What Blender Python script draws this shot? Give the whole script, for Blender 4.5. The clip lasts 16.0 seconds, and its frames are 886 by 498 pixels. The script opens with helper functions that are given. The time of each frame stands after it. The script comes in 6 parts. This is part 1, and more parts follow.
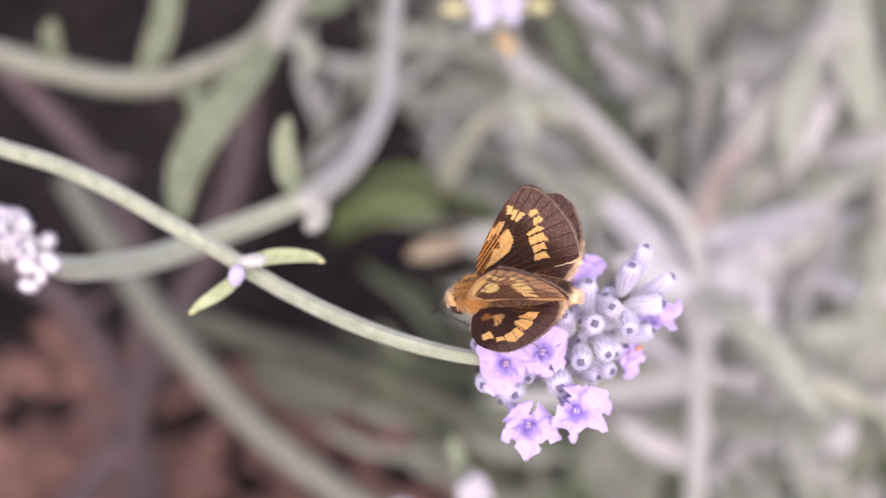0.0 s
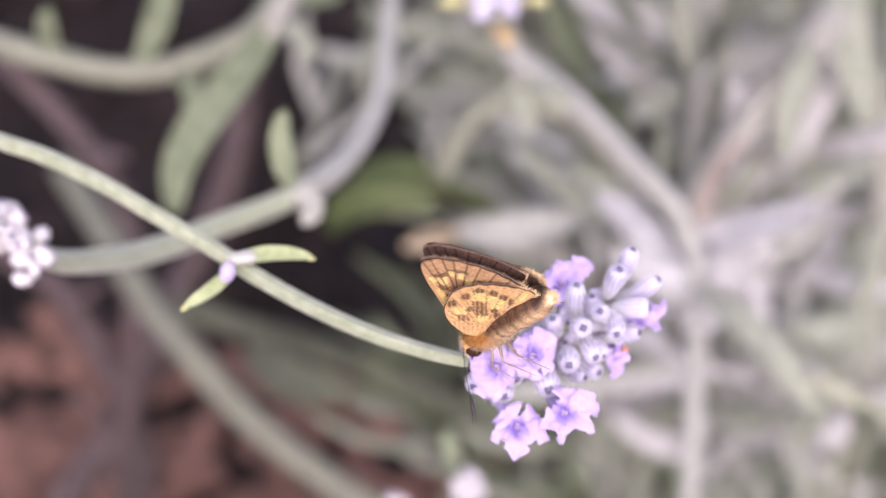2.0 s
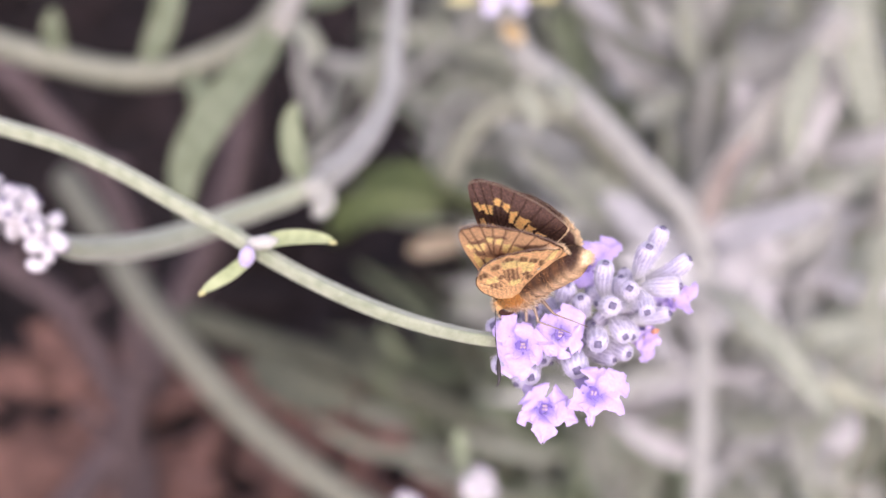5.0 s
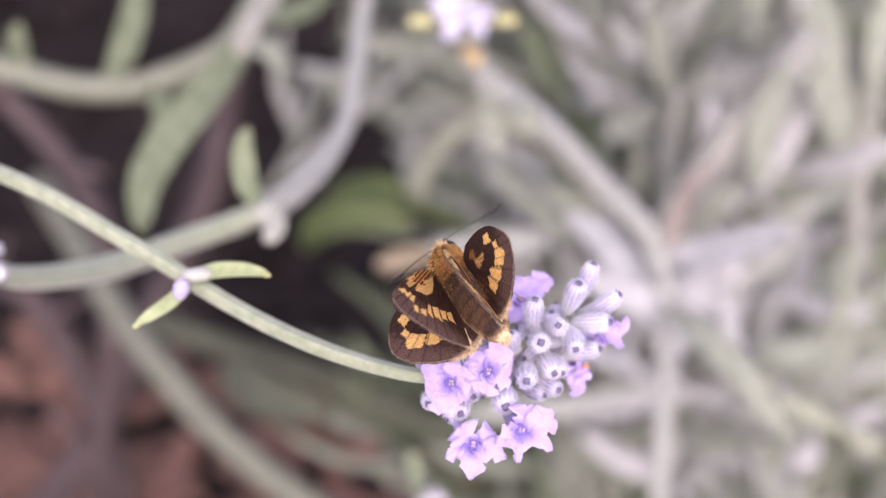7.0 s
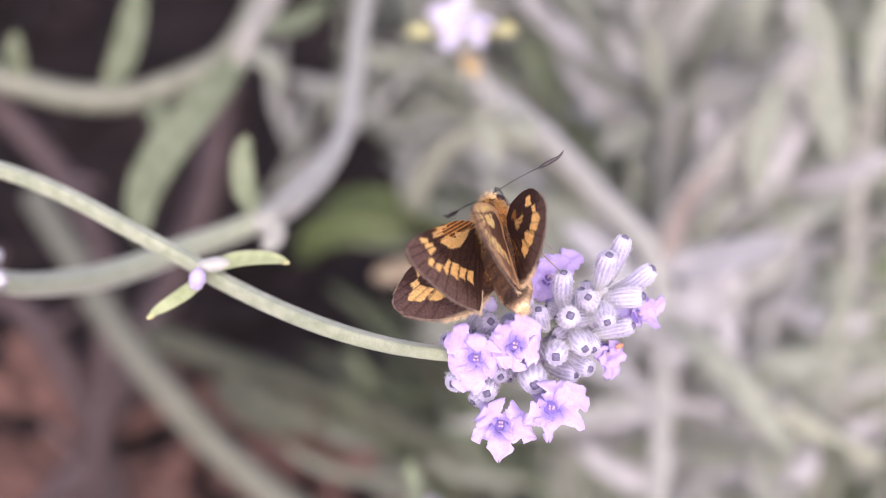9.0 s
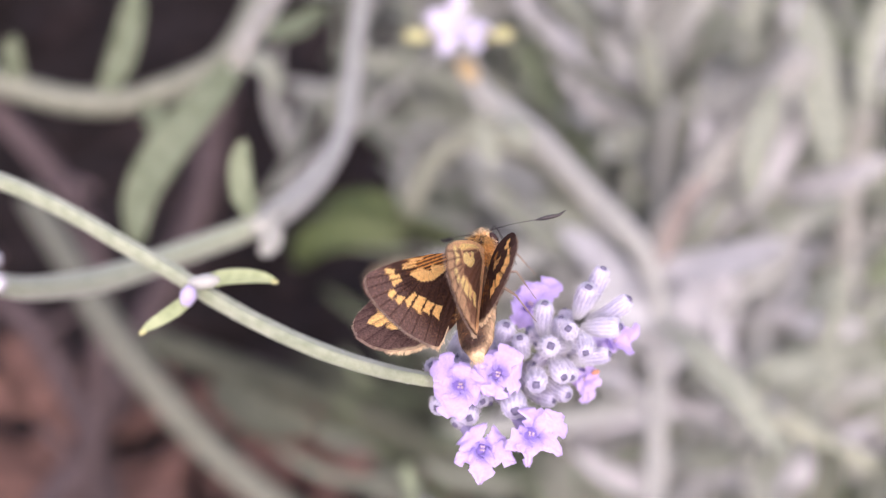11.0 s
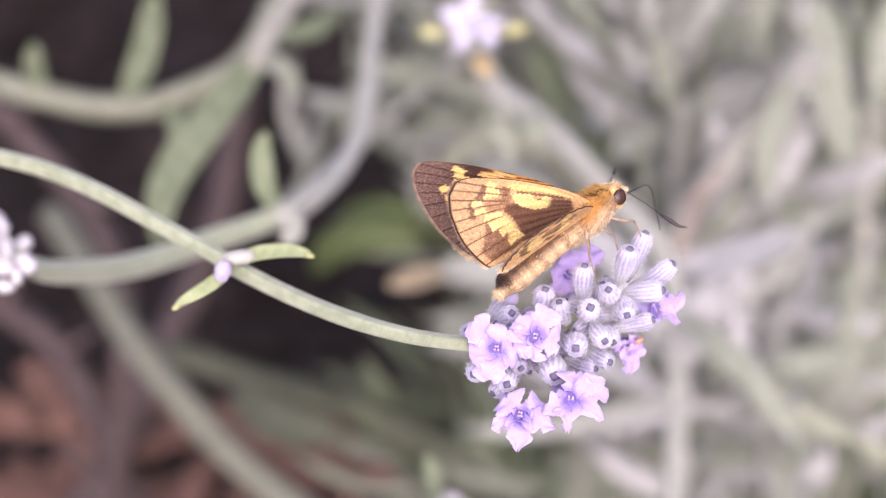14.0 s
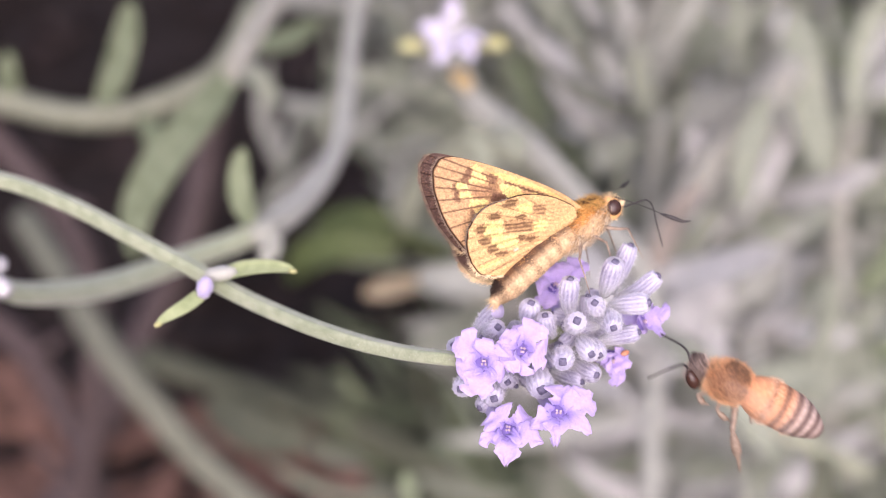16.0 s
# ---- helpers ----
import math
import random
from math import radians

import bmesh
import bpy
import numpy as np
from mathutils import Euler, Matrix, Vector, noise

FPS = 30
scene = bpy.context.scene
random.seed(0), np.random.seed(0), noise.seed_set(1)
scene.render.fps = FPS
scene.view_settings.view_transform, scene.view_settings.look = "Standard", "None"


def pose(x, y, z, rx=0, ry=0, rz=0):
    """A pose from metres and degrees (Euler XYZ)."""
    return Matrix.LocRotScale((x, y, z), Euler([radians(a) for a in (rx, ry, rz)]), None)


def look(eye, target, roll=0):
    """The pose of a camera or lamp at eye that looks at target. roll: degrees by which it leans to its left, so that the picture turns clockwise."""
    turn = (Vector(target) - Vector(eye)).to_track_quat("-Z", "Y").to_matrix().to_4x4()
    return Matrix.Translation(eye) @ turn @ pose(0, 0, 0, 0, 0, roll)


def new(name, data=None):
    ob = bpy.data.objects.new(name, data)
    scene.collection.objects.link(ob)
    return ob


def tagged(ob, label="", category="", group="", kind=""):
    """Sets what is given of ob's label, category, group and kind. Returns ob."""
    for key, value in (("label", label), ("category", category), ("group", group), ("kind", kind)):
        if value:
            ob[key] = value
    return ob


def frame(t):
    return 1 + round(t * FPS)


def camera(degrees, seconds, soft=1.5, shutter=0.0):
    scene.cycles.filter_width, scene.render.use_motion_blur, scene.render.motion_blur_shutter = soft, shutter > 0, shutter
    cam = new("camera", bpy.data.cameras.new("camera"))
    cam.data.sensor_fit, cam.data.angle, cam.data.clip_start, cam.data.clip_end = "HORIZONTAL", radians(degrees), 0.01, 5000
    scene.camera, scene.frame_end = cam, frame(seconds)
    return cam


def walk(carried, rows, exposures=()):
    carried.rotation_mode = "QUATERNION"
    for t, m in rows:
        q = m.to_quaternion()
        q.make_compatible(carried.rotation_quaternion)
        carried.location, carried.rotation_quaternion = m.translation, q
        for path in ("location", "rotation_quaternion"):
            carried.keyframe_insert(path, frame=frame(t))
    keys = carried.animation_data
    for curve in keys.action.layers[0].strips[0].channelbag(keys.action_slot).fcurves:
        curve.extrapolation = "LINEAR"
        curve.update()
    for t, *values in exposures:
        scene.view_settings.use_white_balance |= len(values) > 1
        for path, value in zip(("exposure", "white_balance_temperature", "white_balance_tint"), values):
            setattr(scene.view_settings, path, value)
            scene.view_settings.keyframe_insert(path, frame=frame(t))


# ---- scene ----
MM = 0.001
# the resting view: everything near the flower is written in millimetres in a space that
# stands 0.6 m over the soil, x to the right, y up the slope of the view, z back towards the viewer
W = pose(0, 0, 0.6, 50, 0, 0)


def lpose(x, y, z, rx, ry, rz):
    return W @ pose(x * MM, y * MM, z * MM, rx, ry, rz)


cam = camera(31, 16.0, 1.0, 0.4)
cam.data.dof.use_dof = True
cam.data.dof.focus_distance = 0.115
cam.data.dof.aperture_fstop = 24
cam.data.dof.aperture_blades = 0
walk(cam, [
    (0, lpose(0, 0, 0, 0, 0, -0)),
    (0.5, lpose(0.524, 0.253, -1.621, 0.039, -0.049, 0.009)),
    (1, lpose(0.948, 0.794, -1.12, -0.023, -0.044, 0.324)),
    (1.5, lpose(0.64, 0.55, -1.868, -0.065, -0.171, 0.337)),
    (2, lpose(-0.248, 0.902, -1.074, -0.442, -0.201, 0.47)),
    (2.5, lpose(-0.369, -0.019, -1.634, -0.381, -0.169, 0.433)),
    (3, lpose(-1.168, -0.614, -1.772, -0.363, -0.26, 0.421)),
    (3.5, lpose(-1.155, -1.487, -0.338, -0.327, -0.069, 0.315)),
    (4, lpose(-2.495, -2.575, -0.869, -0.13, -0.217, 0.158)),
    (6.5, lpose(1.3, -1.865, -3.573, 0.683, -0.574, 0.501)),
    (7, lpose(3.011, 1.036, -1.476, 0.227, -0.622, 1.03)),
    (7.5, lpose(1.865, 1.001, -2.676, 0.476, -0.994, 0.982)),
    (8, lpose(2.362, -0.469, -2.04, 0.829, -0.712, 0.762)),
    (8.5, lpose(1.964, 0.021, -2.025, 0.71, -0.923, 0.867)),
    (9, lpose(2.362, 0.087, -1.931, 0.804, -0.839, 1.067)),
    (9.5, lpose(1.417, 0.351, -2.372, 0.987, -1.036, 1.193)),
    (10, lpose(2.134, 0.72, -1.785, 0.877, -0.931, 1.23)),
    (12.5, lpose(1.633, -0.626, -0.29, 1.139, -1.199, 1.012)),
    (13, lpose(0.219, -1.67, -0.662, 1.275, -0.893, 0.758)),
    (13.5, lpose(0.309, -3.84, 0.85, 1.662, -0.438, 0.177)),
    (14, lpose(1.499, -4.952, 1.971, 1.882, -0.465, 0.152)),
    (14.5, lpose(0.677, -1.798, -0.391, 1.275, -1.058, 0.503)),
    (15, lpose(1.449, -1.282, -0.169, 1.432, -1.279, 0.631)),
    (15.5, lpose(2.612, -4.218, 2.576, 2.344, -1.051, 0.41)),
    (16, lpose(0.559, -2.014, 0.229, 1.742, -1.495, 0.538)),
], [(0, 0.35, 6340, 27), (10.2, 0.36, 6340, 27), (14, 0.35, 6400, 25), (16, 0.17, 6470, 23)])

# ---- light: bright thin overcast with a wide soft sun ----
world = bpy.data.worlds.new("sky")
scene.world = world
world.use_nodes = True
wn = world.node_tree.nodes
sky = wn.new("ShaderNodeTexSky")
sky.sky_type = "NISHITA"
sky.sun_disc = False
sky.sun_elevation = radians(41)
sky.sun_rotation = radians(176)
sky.dust_density = 4.0
sky.air_density = 1.0
wn["Background"].inputs["Strength"].default_value = 0.15
world.node_tree.links.new(sky.outputs[0], wn["Background"].inputs[0])

sun = new("sun", bpy.data.lights.new("sun", "SUN"))
sun.data.energy = 3.4
sun.data.angle = radians(85)
sun.data.color = (1.0, 0.97, 0.96)
sun.matrix_world = look((0.05, -0.75, 0.66), (0.0, 0.0, 0.0))

# ---- materials ----


def nodes_of(name):
    m = bpy.data.materials.new(name)
    m.use_nodes = True
    nt = m.node_tree
    return m, nt.nodes, nt.links, nt.nodes["Principled BSDF"]


def ramp(nodes, stops):
    r = nodes.new("ShaderNodeValToRGB")
    while len(r.color_ramp.elements) < len(stops):
        r.color_ramp.elements.new(0.5)
    for e, (p, c) in zip(r.color_ramp.elements, stops):
        e.position, e.color = p, (*c, 1)
    return r


def grainy(name, dark, light, scale=900, rough=0.7, bump=0.0003, fine=5000, spec=0.3, soft=0.0, vary=0.0, stretch=(1, 1, 1), sheen=0.0):
    """A two-scale noisy surface; scales are per metre."""
    m, n, l, b = nodes_of(name)
    tc = n.new("ShaderNodeTexCoord")
    mp = n.new("ShaderNodeMapping")
    mp.inputs["Scale"].default_value = stretch
    l.new(tc.outputs["Object"], mp.inputs[0])
    a = n.new("ShaderNodeTexNoise")
    a.inputs["Scale"].default_value = scale
    a.inputs["Detail"].default_value = 5
    c = n.new("ShaderNodeTexNoise")
    c.inputs["Scale"].default_value = fine
    c.inputs["Detail"].default_value = 3
    l.new(mp.outputs[0], a.inputs[0])
    l.new(mp.outputs[0], c.inputs[0])
    mix = n.new("ShaderNodeMath")
    mix.operation = "MULTIPLY_ADD"
    mix.inputs[1].default_value = 0.35
    l.new(c.outputs[0], mix.inputs[0])
    sc = n.new("ShaderNodeMath")
    sc.operation = "MULTIPLY"
    sc.inputs[1].default_value = 0.75
    l.new(a.outputs[0], sc.inputs[0])
    l.new(sc.outputs[0], mix.inputs[2])
    r = ramp(n, [(0.35, dark), (0.7, light)])
    l.new(mix.outputs[0], r.inputs[0])
    col = r.outputs[0]
    if vary:
        g = n.new("ShaderNodeNewGeometry")
        h = n.new("ShaderNodeHueSaturation")
        mr = n.new("ShaderNodeMapRange")
        mr.inputs["To Min"].default_value = 1 - vary
        mr.inputs["To Max"].default_value = 1 + vary
        l.new(g.outputs["Random Per Island"], mr.inputs[0])
        l.new(mr.outputs[0], h.inputs["Value"])
        l.new(col, h.inputs["Color"])
        col = h.outputs[0]
    l.new(col, b.inputs["Base Color"])
    b.inputs["Roughness"].default_value = rough
    b.inputs["Specular IOR Level"].default_value = spec
    if sheen:
        b.inputs["Sheen Weight"].default_value = sheen
        b.inputs["Sheen Roughness"].default_value = 0.5
    if soft:
        b.inputs["Subsurface Weight"].default_value = soft
        b.inputs["Subsurface Scale"].default_value = 0.0006
        b.inputs["Subsurface Radius"].default_value = (1, 0.8, 0.8)
    bp = n.new("ShaderNodeBump")
    bp.inputs["Strength"].default_value = 0.6
    bp.inputs["Distance"].default_value = bump
    l.new(mix.outputs[0], bp.inputs["Height"])
    l.new(bp.outputs[0], b.inputs["Normal"])
    return m


def painted(name, rough=0.75, sheen=0.2, spec=0.25, fine=9000, amount=0.3, through_light=0.0):
    """Colour from the mesh's own pattern attribute, broken up by fine scale grain."""
    m, n, l, b = nodes_of(name)
    at = n.new("ShaderNodeAttribute")
    at.attribute_name = "pattern"
    tc = n.new("ShaderNodeTexCoord")
    a = n.new("ShaderNodeTexNoise")
    a.inputs["Scale"].default_value = fine
    a.inputs["Detail"].default_value = 4
    l.new(tc.outputs["Object"], a.inputs[0])
    mr = n.new("ShaderNodeMapRange")
    mr.inputs["From Min"].default_value = 0.3
    mr.inputs["From Max"].default_value = 0.7
    mr.inputs["To Min"].default_value = 1 - amount
    mr.inputs["To Max"].default_value = 1 + amount
    l.new(a.outputs[0], mr.inputs[0])
    h = n.new("ShaderNodeHueSaturation")
    l.new(mr.outputs[0], h.inputs["Value"])
    l.new(at.outputs["Color"], h.inputs["Color"])
    l.new(h.outputs[0], b.inputs["Base Color"])
    b.inputs["Roughness"].default_value = rough
    b.inputs["Specular IOR Level"].default_value = spec
    b.inputs["Sheen Weight"].default_value = sheen
    bp = n.new("ShaderNodeBump")
    bp.inputs["Strength"].default_value = 0.5
    bp.inputs["Distance"].default_value = 0.00006
    l.new(a.outputs[0], bp.inputs["Height"])
    l.new(bp.outputs[0], b.inputs["Normal"])
    if through_light:
        t = n.new("ShaderNodeBsdfTranslucent")
        l.new(h.outputs[0], t.inputs["Color"])
        mx = n.new("ShaderNodeMixShader")
        mx.inputs[0].default_value = through_light
        l.new(b.outputs[0], mx.inputs[1])
        l.new(t.outputs[0], mx.inputs[2])
        l.new(mx.outputs[0], n["Material Output"].inputs["Surface"])
    return m


stem_mat = grainy("stem_green", (0.22, 0.26, 0.16), (0.39, 0.415, 0.295), 700, 0.7, 0.0001, 6000, sheen=0.4)
stem_grey = grainy("stem_grey", (0.19, 0.19, 0.155), (0.36, 0.35, 0.31), 500, 0.8, 0.0002, 5000, vary=0.15, sheen=0.4)
leaf_mat = grainy("leaf_green", (0.21, 0.26, 0.12), (0.37, 0.41, 0.22), 900, 0.6, 0.0001, 7000, sheen=0.3)
leaf_grey = grainy("leaf_grey_green", (0.135, 0.152, 0.112), (0.255, 0.272, 0.215), 400, 0.75, 0.0002, 4000, vary=0.2, sheen=0.4)
leaf_pale = grainy("leaf_pale_felt", (0.20, 0.206, 0.183), (0.335, 0.342, 0.31), 300, 0.85, 0.0002, 4000, vary=0.14, sheen=0.5)
# darker copies of the greens: the bush's shade is put into their colour
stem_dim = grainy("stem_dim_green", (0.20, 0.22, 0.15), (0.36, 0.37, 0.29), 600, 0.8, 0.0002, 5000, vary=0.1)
leaf_shade_dim = grainy("leaf_shade_dim_green", (0.078, 0.10, 0.055), (0.155, 0.18, 0.118), 400, 0.75, 0.0002, 4000, vary=0.2)
leaf_shaded = grainy("leaf_shaded_green", (0.045, 0.062, 0.020), (0.095, 0.118, 0.044), 300, 0.5, 0.0002, 3000, vary=0.2)
leaf_shade_dull = grainy("leaf_shade_dull_green", (0.055, 0.062, 0.042), (0.115, 0.12, 0.085), 300, 0.8, 0.0002, 3000, vary=0.2)
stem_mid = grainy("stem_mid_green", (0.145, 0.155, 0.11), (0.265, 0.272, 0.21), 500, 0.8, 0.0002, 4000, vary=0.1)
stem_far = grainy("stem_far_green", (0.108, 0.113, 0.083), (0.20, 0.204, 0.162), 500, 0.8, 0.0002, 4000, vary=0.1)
stem_felt = grainy("stem_grey_felt", (0.21, 0.215, 0.185), (0.35, 0.355, 0.315), 500, 0.85, 0.0002, 4000, sheen=0.4)
leaf_dusty = grainy("leaf_dusty_green", (0.12, 0.15, 0.085), (0.21, 0.245, 0.155), 500, 0.75, 0.0002, 4000, sheen=0.3)
# whitish leaf felt, lightened further to carry the haze behind the flower
leaf_white = grainy("leaf_whitish_felt", (0.30, 0.297, 0.295), (0.46, 0.456, 0.455), 300, 0.85, 0.0002, 4000, vary=0.1, sheen=0.5)
stem_white = grainy("stem_whitish_felt", (0.22, 0.226, 0.204), (0.345, 0.352, 0.325), 500, 0.85, 0.0002, 4000, sheen=0.5)
leaf_dry = grainy("leaf_dry_tan", (0.20, 0.155, 0.10), (0.31, 0.26, 0.18), 300, 0.8, 0.0002, 3000)
leaf_brownish = grainy("leaf_brownish", (0.20, 0.17, 0.15), (0.30, 0.26, 0.235), 300, 0.8, 0.0002, 3000)
leaf_yellow = grainy("leaf_yellow", (0.42, 0.30, 0.14), (0.56, 0.42, 0.22), 300, 0.7, 0.0002, 3000)
leaf_tip = grainy("leaf_tip_yellow", (0.40, 0.38, 0.17), (0.54, 0.52, 0.27), 600, 0.6, 0.0001, 3000)
calyx_mat = painted("calyx_felt", 0.85, 0.5, 0.2, 12000, 0.16)
petal_mat = painted("petal_lilac", 0.6, 0.3, 0.3, 7000, 0.07, 0.35)
hair_mat = grainy("white_hair", (0.62, 0.59, 0.68), (0.80, 0.77, 0.84), 3000, 0.6, 0.0, 9000)
throat_mat = grainy("throat_dark", (0.08, 0.07, 0.12), (0.19, 0.17, 0.26), 5000, 0.7, 0.0001, 9000)
anther_mat = grainy("anther_brown", (0.40, 0.27, 0.34), (0.66, 0.52, 0.58), 6000, 0.7, 0.0001, 9000)
wither_mat = grainy("withered_orange", (0.50, 0.18, 0.10), (0.75, 0.36, 0.22), 5000, 0.7, 0.0001, 9000)
faded_mat = grainy("faded_white_petal", (0.38, 0.36, 0.38), (0.62, 0.60, 0.62), 1500, 0.8, 0.0001, 6000, vary=0.1)
# soil and far chips near black: shade under the bush is in their colour
soil_shaded_mat = grainy("soil", (0.006, 0.0042, 0.0042), (0.020, 0.013, 0.012), 25, 0.95, 0.004, 180)
bark_shaded_mat = grainy("bark_chip_shaded", (0.005, 0.0034, 0.0034), (0.024, 0.015, 0.014), 60, 0.9, 0.001, 500, vary=0.45)
litter_mat = grainy("bark_litter", (0.056, 0.030, 0.023), (0.205, 0.114, 0.089), 60, 0.9, 0.001, 500, vary=0.3)
twig_mat = grainy("woody_twig", (0.06, 0.042, 0.042), (0.14, 0.105, 0.105), 200, 0.9, 0.0005, 1500, vary=0.3)
wing_mat = painted("wing_scales", 0.9, 0.0, 0.06, 7000, 0.28, 0.2)
fur_mat = painted("insect_fur", 0.6, 0.05, 0.3, 6000, 0.25)
body_mat = painted("insect_body", 0.7, 0.0, 0.3, 5000, 0.3)
eye_mat = grainy("eye_brown", (0.035, 0.016, 0.012), (0.07, 0.032, 0.024), 4000, 0.22, 0.00002, 9000, spec=0.5)
chitin_mat = grainy("chitin_dark", (0.016, 0.013, 0.014), (0.05, 0.04, 0.04), 3000, 0.45, 0.00003, 9000, spec=0.5)
leg_mat = grainy("leg_brown", (0.14, 0.10, 0.08), (0.40, 0.30, 0.23), 3000, 0.55, 0.00003, 9000)

# ---- mesh helpers ----


def smoothstep(a, b, x):
    t = np.clip((x - a) / (b - a), 0, 1)
    return t * t * (3 - 2 * t)


def mesh(name, verts, faces, mat, cols=None, smooth=True):
    """A mesh from millimetre vertices."""
    me = bpy.data.meshes.new(name)
    v = np.asarray(verts, dtype=float) * MM
    me.from_pydata(v.tolist(), [], faces)
    me.materials.append(mat)
    if cols is not None:
        at = me.attributes.new("pattern", "FLOAT_COLOR", "POINT")
        c = np.ones((len(v), 4), dtype=np.float32)
        c[:, :3] = cols
        at.data.foreach_set("color", c.ravel())
    if smooth:
        me.polygons.foreach_set("use_smooth", [True] * len(me.polygons))
    me.update()
    return me


def part(name, data, parent, label=""):
    ob = new(name, data)
    ob.parent = parent
    return tagged(ob, label) if label else ob


def spline(pts, n):
    """n points, evenly spaced, along a smooth centripetal curve through pts."""
    p = np.asarray(pts, dtype=float)
    if len(p) == 2:
        return p[0] + (p[1] - p[0]) * np.linspace(0, 1, n)[:, None]
    q = np.vstack([2 * p[0] - p[1], p, 2 * p[-1] - p[-2]])
    k = np.concatenate([[0], np.cumsum(np.sqrt(np.linalg.norm(np.diff(q, axis=0), axis=1)) + 1e-6)])
    fine = []
    for i in range(1, len(q) - 2):
        t = np.linspace(k[i], k[i + 1], 14, endpoint=i == len(q) - 3)[:, None]
        a = [(k[j + 1] - t) / (k[j + 1] - k[j]) * q[j] + (t - k[j]) / (k[j + 1] - k[j]) * q[j + 1] for j in (i - 1, i, i + 1)]
        b = [(k[i + 1 + j] - t) / (k[i + 1 + j] - k[i - 1 + j]) * a[j] + (t - k[i - 1 + j]) / (k[i + 1 + j] - k[i - 1 + j]) * a[j + 1] for j in (0, 1)]
        fine.append((k[i + 1] - t) / (k[i + 1] - k[i]) * b[0] + (t - k[i]) / (k[i + 1] - k[i]) * b[1])
    f = np.vstack(fine)
    d = np.concatenate([[0], np.cumsum(np.linalg.norm(np.diff(f, axis=0), axis=1))])
    u = np.linspace(0, d[-1], n)
    return np.stack([np.interp(u, d, f[:, j]) for j in range(3)], 1)


def frames_along(c):
    t = np.gradient(c, axis=0)
    t /= np.linalg.norm(t, axis=1)[:, None] + 1e-12
    ref = np.array([0.3, 0.2, 0.93])
    if abs(t[0] @ ref) > 0.95:
        ref = np.array([1.0, 0.1, 0.0])
    u = [np.cross(t[0], ref)]
    for i in range(1, len(c)):
        v = u[-1] - t[i] * (t[i] @ u[-1])
        u.append(v)
    u = np.array([v / np.linalg.norm(v) for v in u])
    return t, u, np.cross(t, u)


def tube(pts, radius, n=24, sides=10, lobes=0, depth=0.0, wobble=0.0, seed=1):
    """Verts and faces of a tube; radius is a number, a pair or a function of 0..1."""
    c = spline(pts, n)
    t, u, v = frames_along(c)
    rng = np.random.default_rng(seed)
    ang = np.linspace(0, 2 * np.pi, sides, endpoint=False)
    vs = []
    for i in range(n):
        k = i / (n - 1)
        r = radius(k) if callable(radius) else (radius[0] + (radius[1] - radius[0]) * k if isinstance(radius, tuple) else radius)
        r = r * (1 + wobble * rng.normal())
        rr = r * (1 + depth * np.cos(lobes * ang))
        vs.append(c[i] + rr[:, None] * (np.cos(ang)[:, None] * u[i] + np.sin(ang)[:, None] * v[i]))
    vs = np.vstack(vs)
    fs = [(i * sides + j, i * sides + (j + 1) % sides, (i + 1) * sides + (j + 1) % sides, (i + 1) * sides + j) for i in range(n - 1) for j in range(sides)]
    fs.append(tuple(range(sides - 1, -1, -1)))
    fs.append(tuple((n - 1) * sides + j for j in range(sides)))
    return vs, fs


def blade(pts, width, facing, n=14, m=5, curl=0.15, thick=0.12, tip=0.7, wave=0.0, seed=0):
    """A leaf or petal: a strip along pts, widest past the middle, cupped, with thickness."""
    c = spline(pts, n)
    t, _, _ = frames_along(c)
    f = np.asarray(facing, dtype=float)
    side = np.cross(t, f)
    side /= np.linalg.norm(side, axis=1)[:, None] + 1e-9
    nrm = np.cross(side, t)
    rng = np.random.default_rng(seed)
    ph = rng.uniform(0, 6.28, 2)
    k = np.linspace(0, 1, n)
    w = width * (0.25 + 0.75 * np.sin(np.pi * np.clip(k, 0, 1) ** tip * 0.78)) * np.sqrt(np.clip(1 - k ** 6, 0.0, 1))
    w = np.maximum(w, width * 0.06)
    top, bot = [], []
    for i in range(n):
        for j in range(m):
            s = (j / (m - 1) - 0.5) * 2
            h = curl * width * (s * s) + wave * width * abs(s) * np.sin(k[i] * 9 + ph[0] + s * 2)
            p = c[i] + side[i] * (s * w[i] * 0.5) + nrm[i] * h
            e = thick * 0.5 * (1 - 0.8 * abs(s))
            top.append(p + nrm[i] * e)
            bot.append(p - nrm[i] * e)
    vs = np.vstack([top, bot])
    o = n * m
    fs = []
    for i in range(n - 1):
        for j in range(m - 1):
            a = i * m + j
            fs.append((a, a + 1, a + m + 1, a + m))
            fs.append((o + a, o + a + m, o + a + m + 1, o + a + 1))
    rim = [j for j in range(m)] + [i * m + m - 1 for i in range(1, n)] + [(n - 1) * m + j for j in range(m - 2, -1, -1)] + [i * m for i in range(n - 2, 0, -1)]
    for a, b in zip(rim, rim[1:] + rim[:1]):
        fs.append((a, o + a, o + b, b))
    return vs, fs


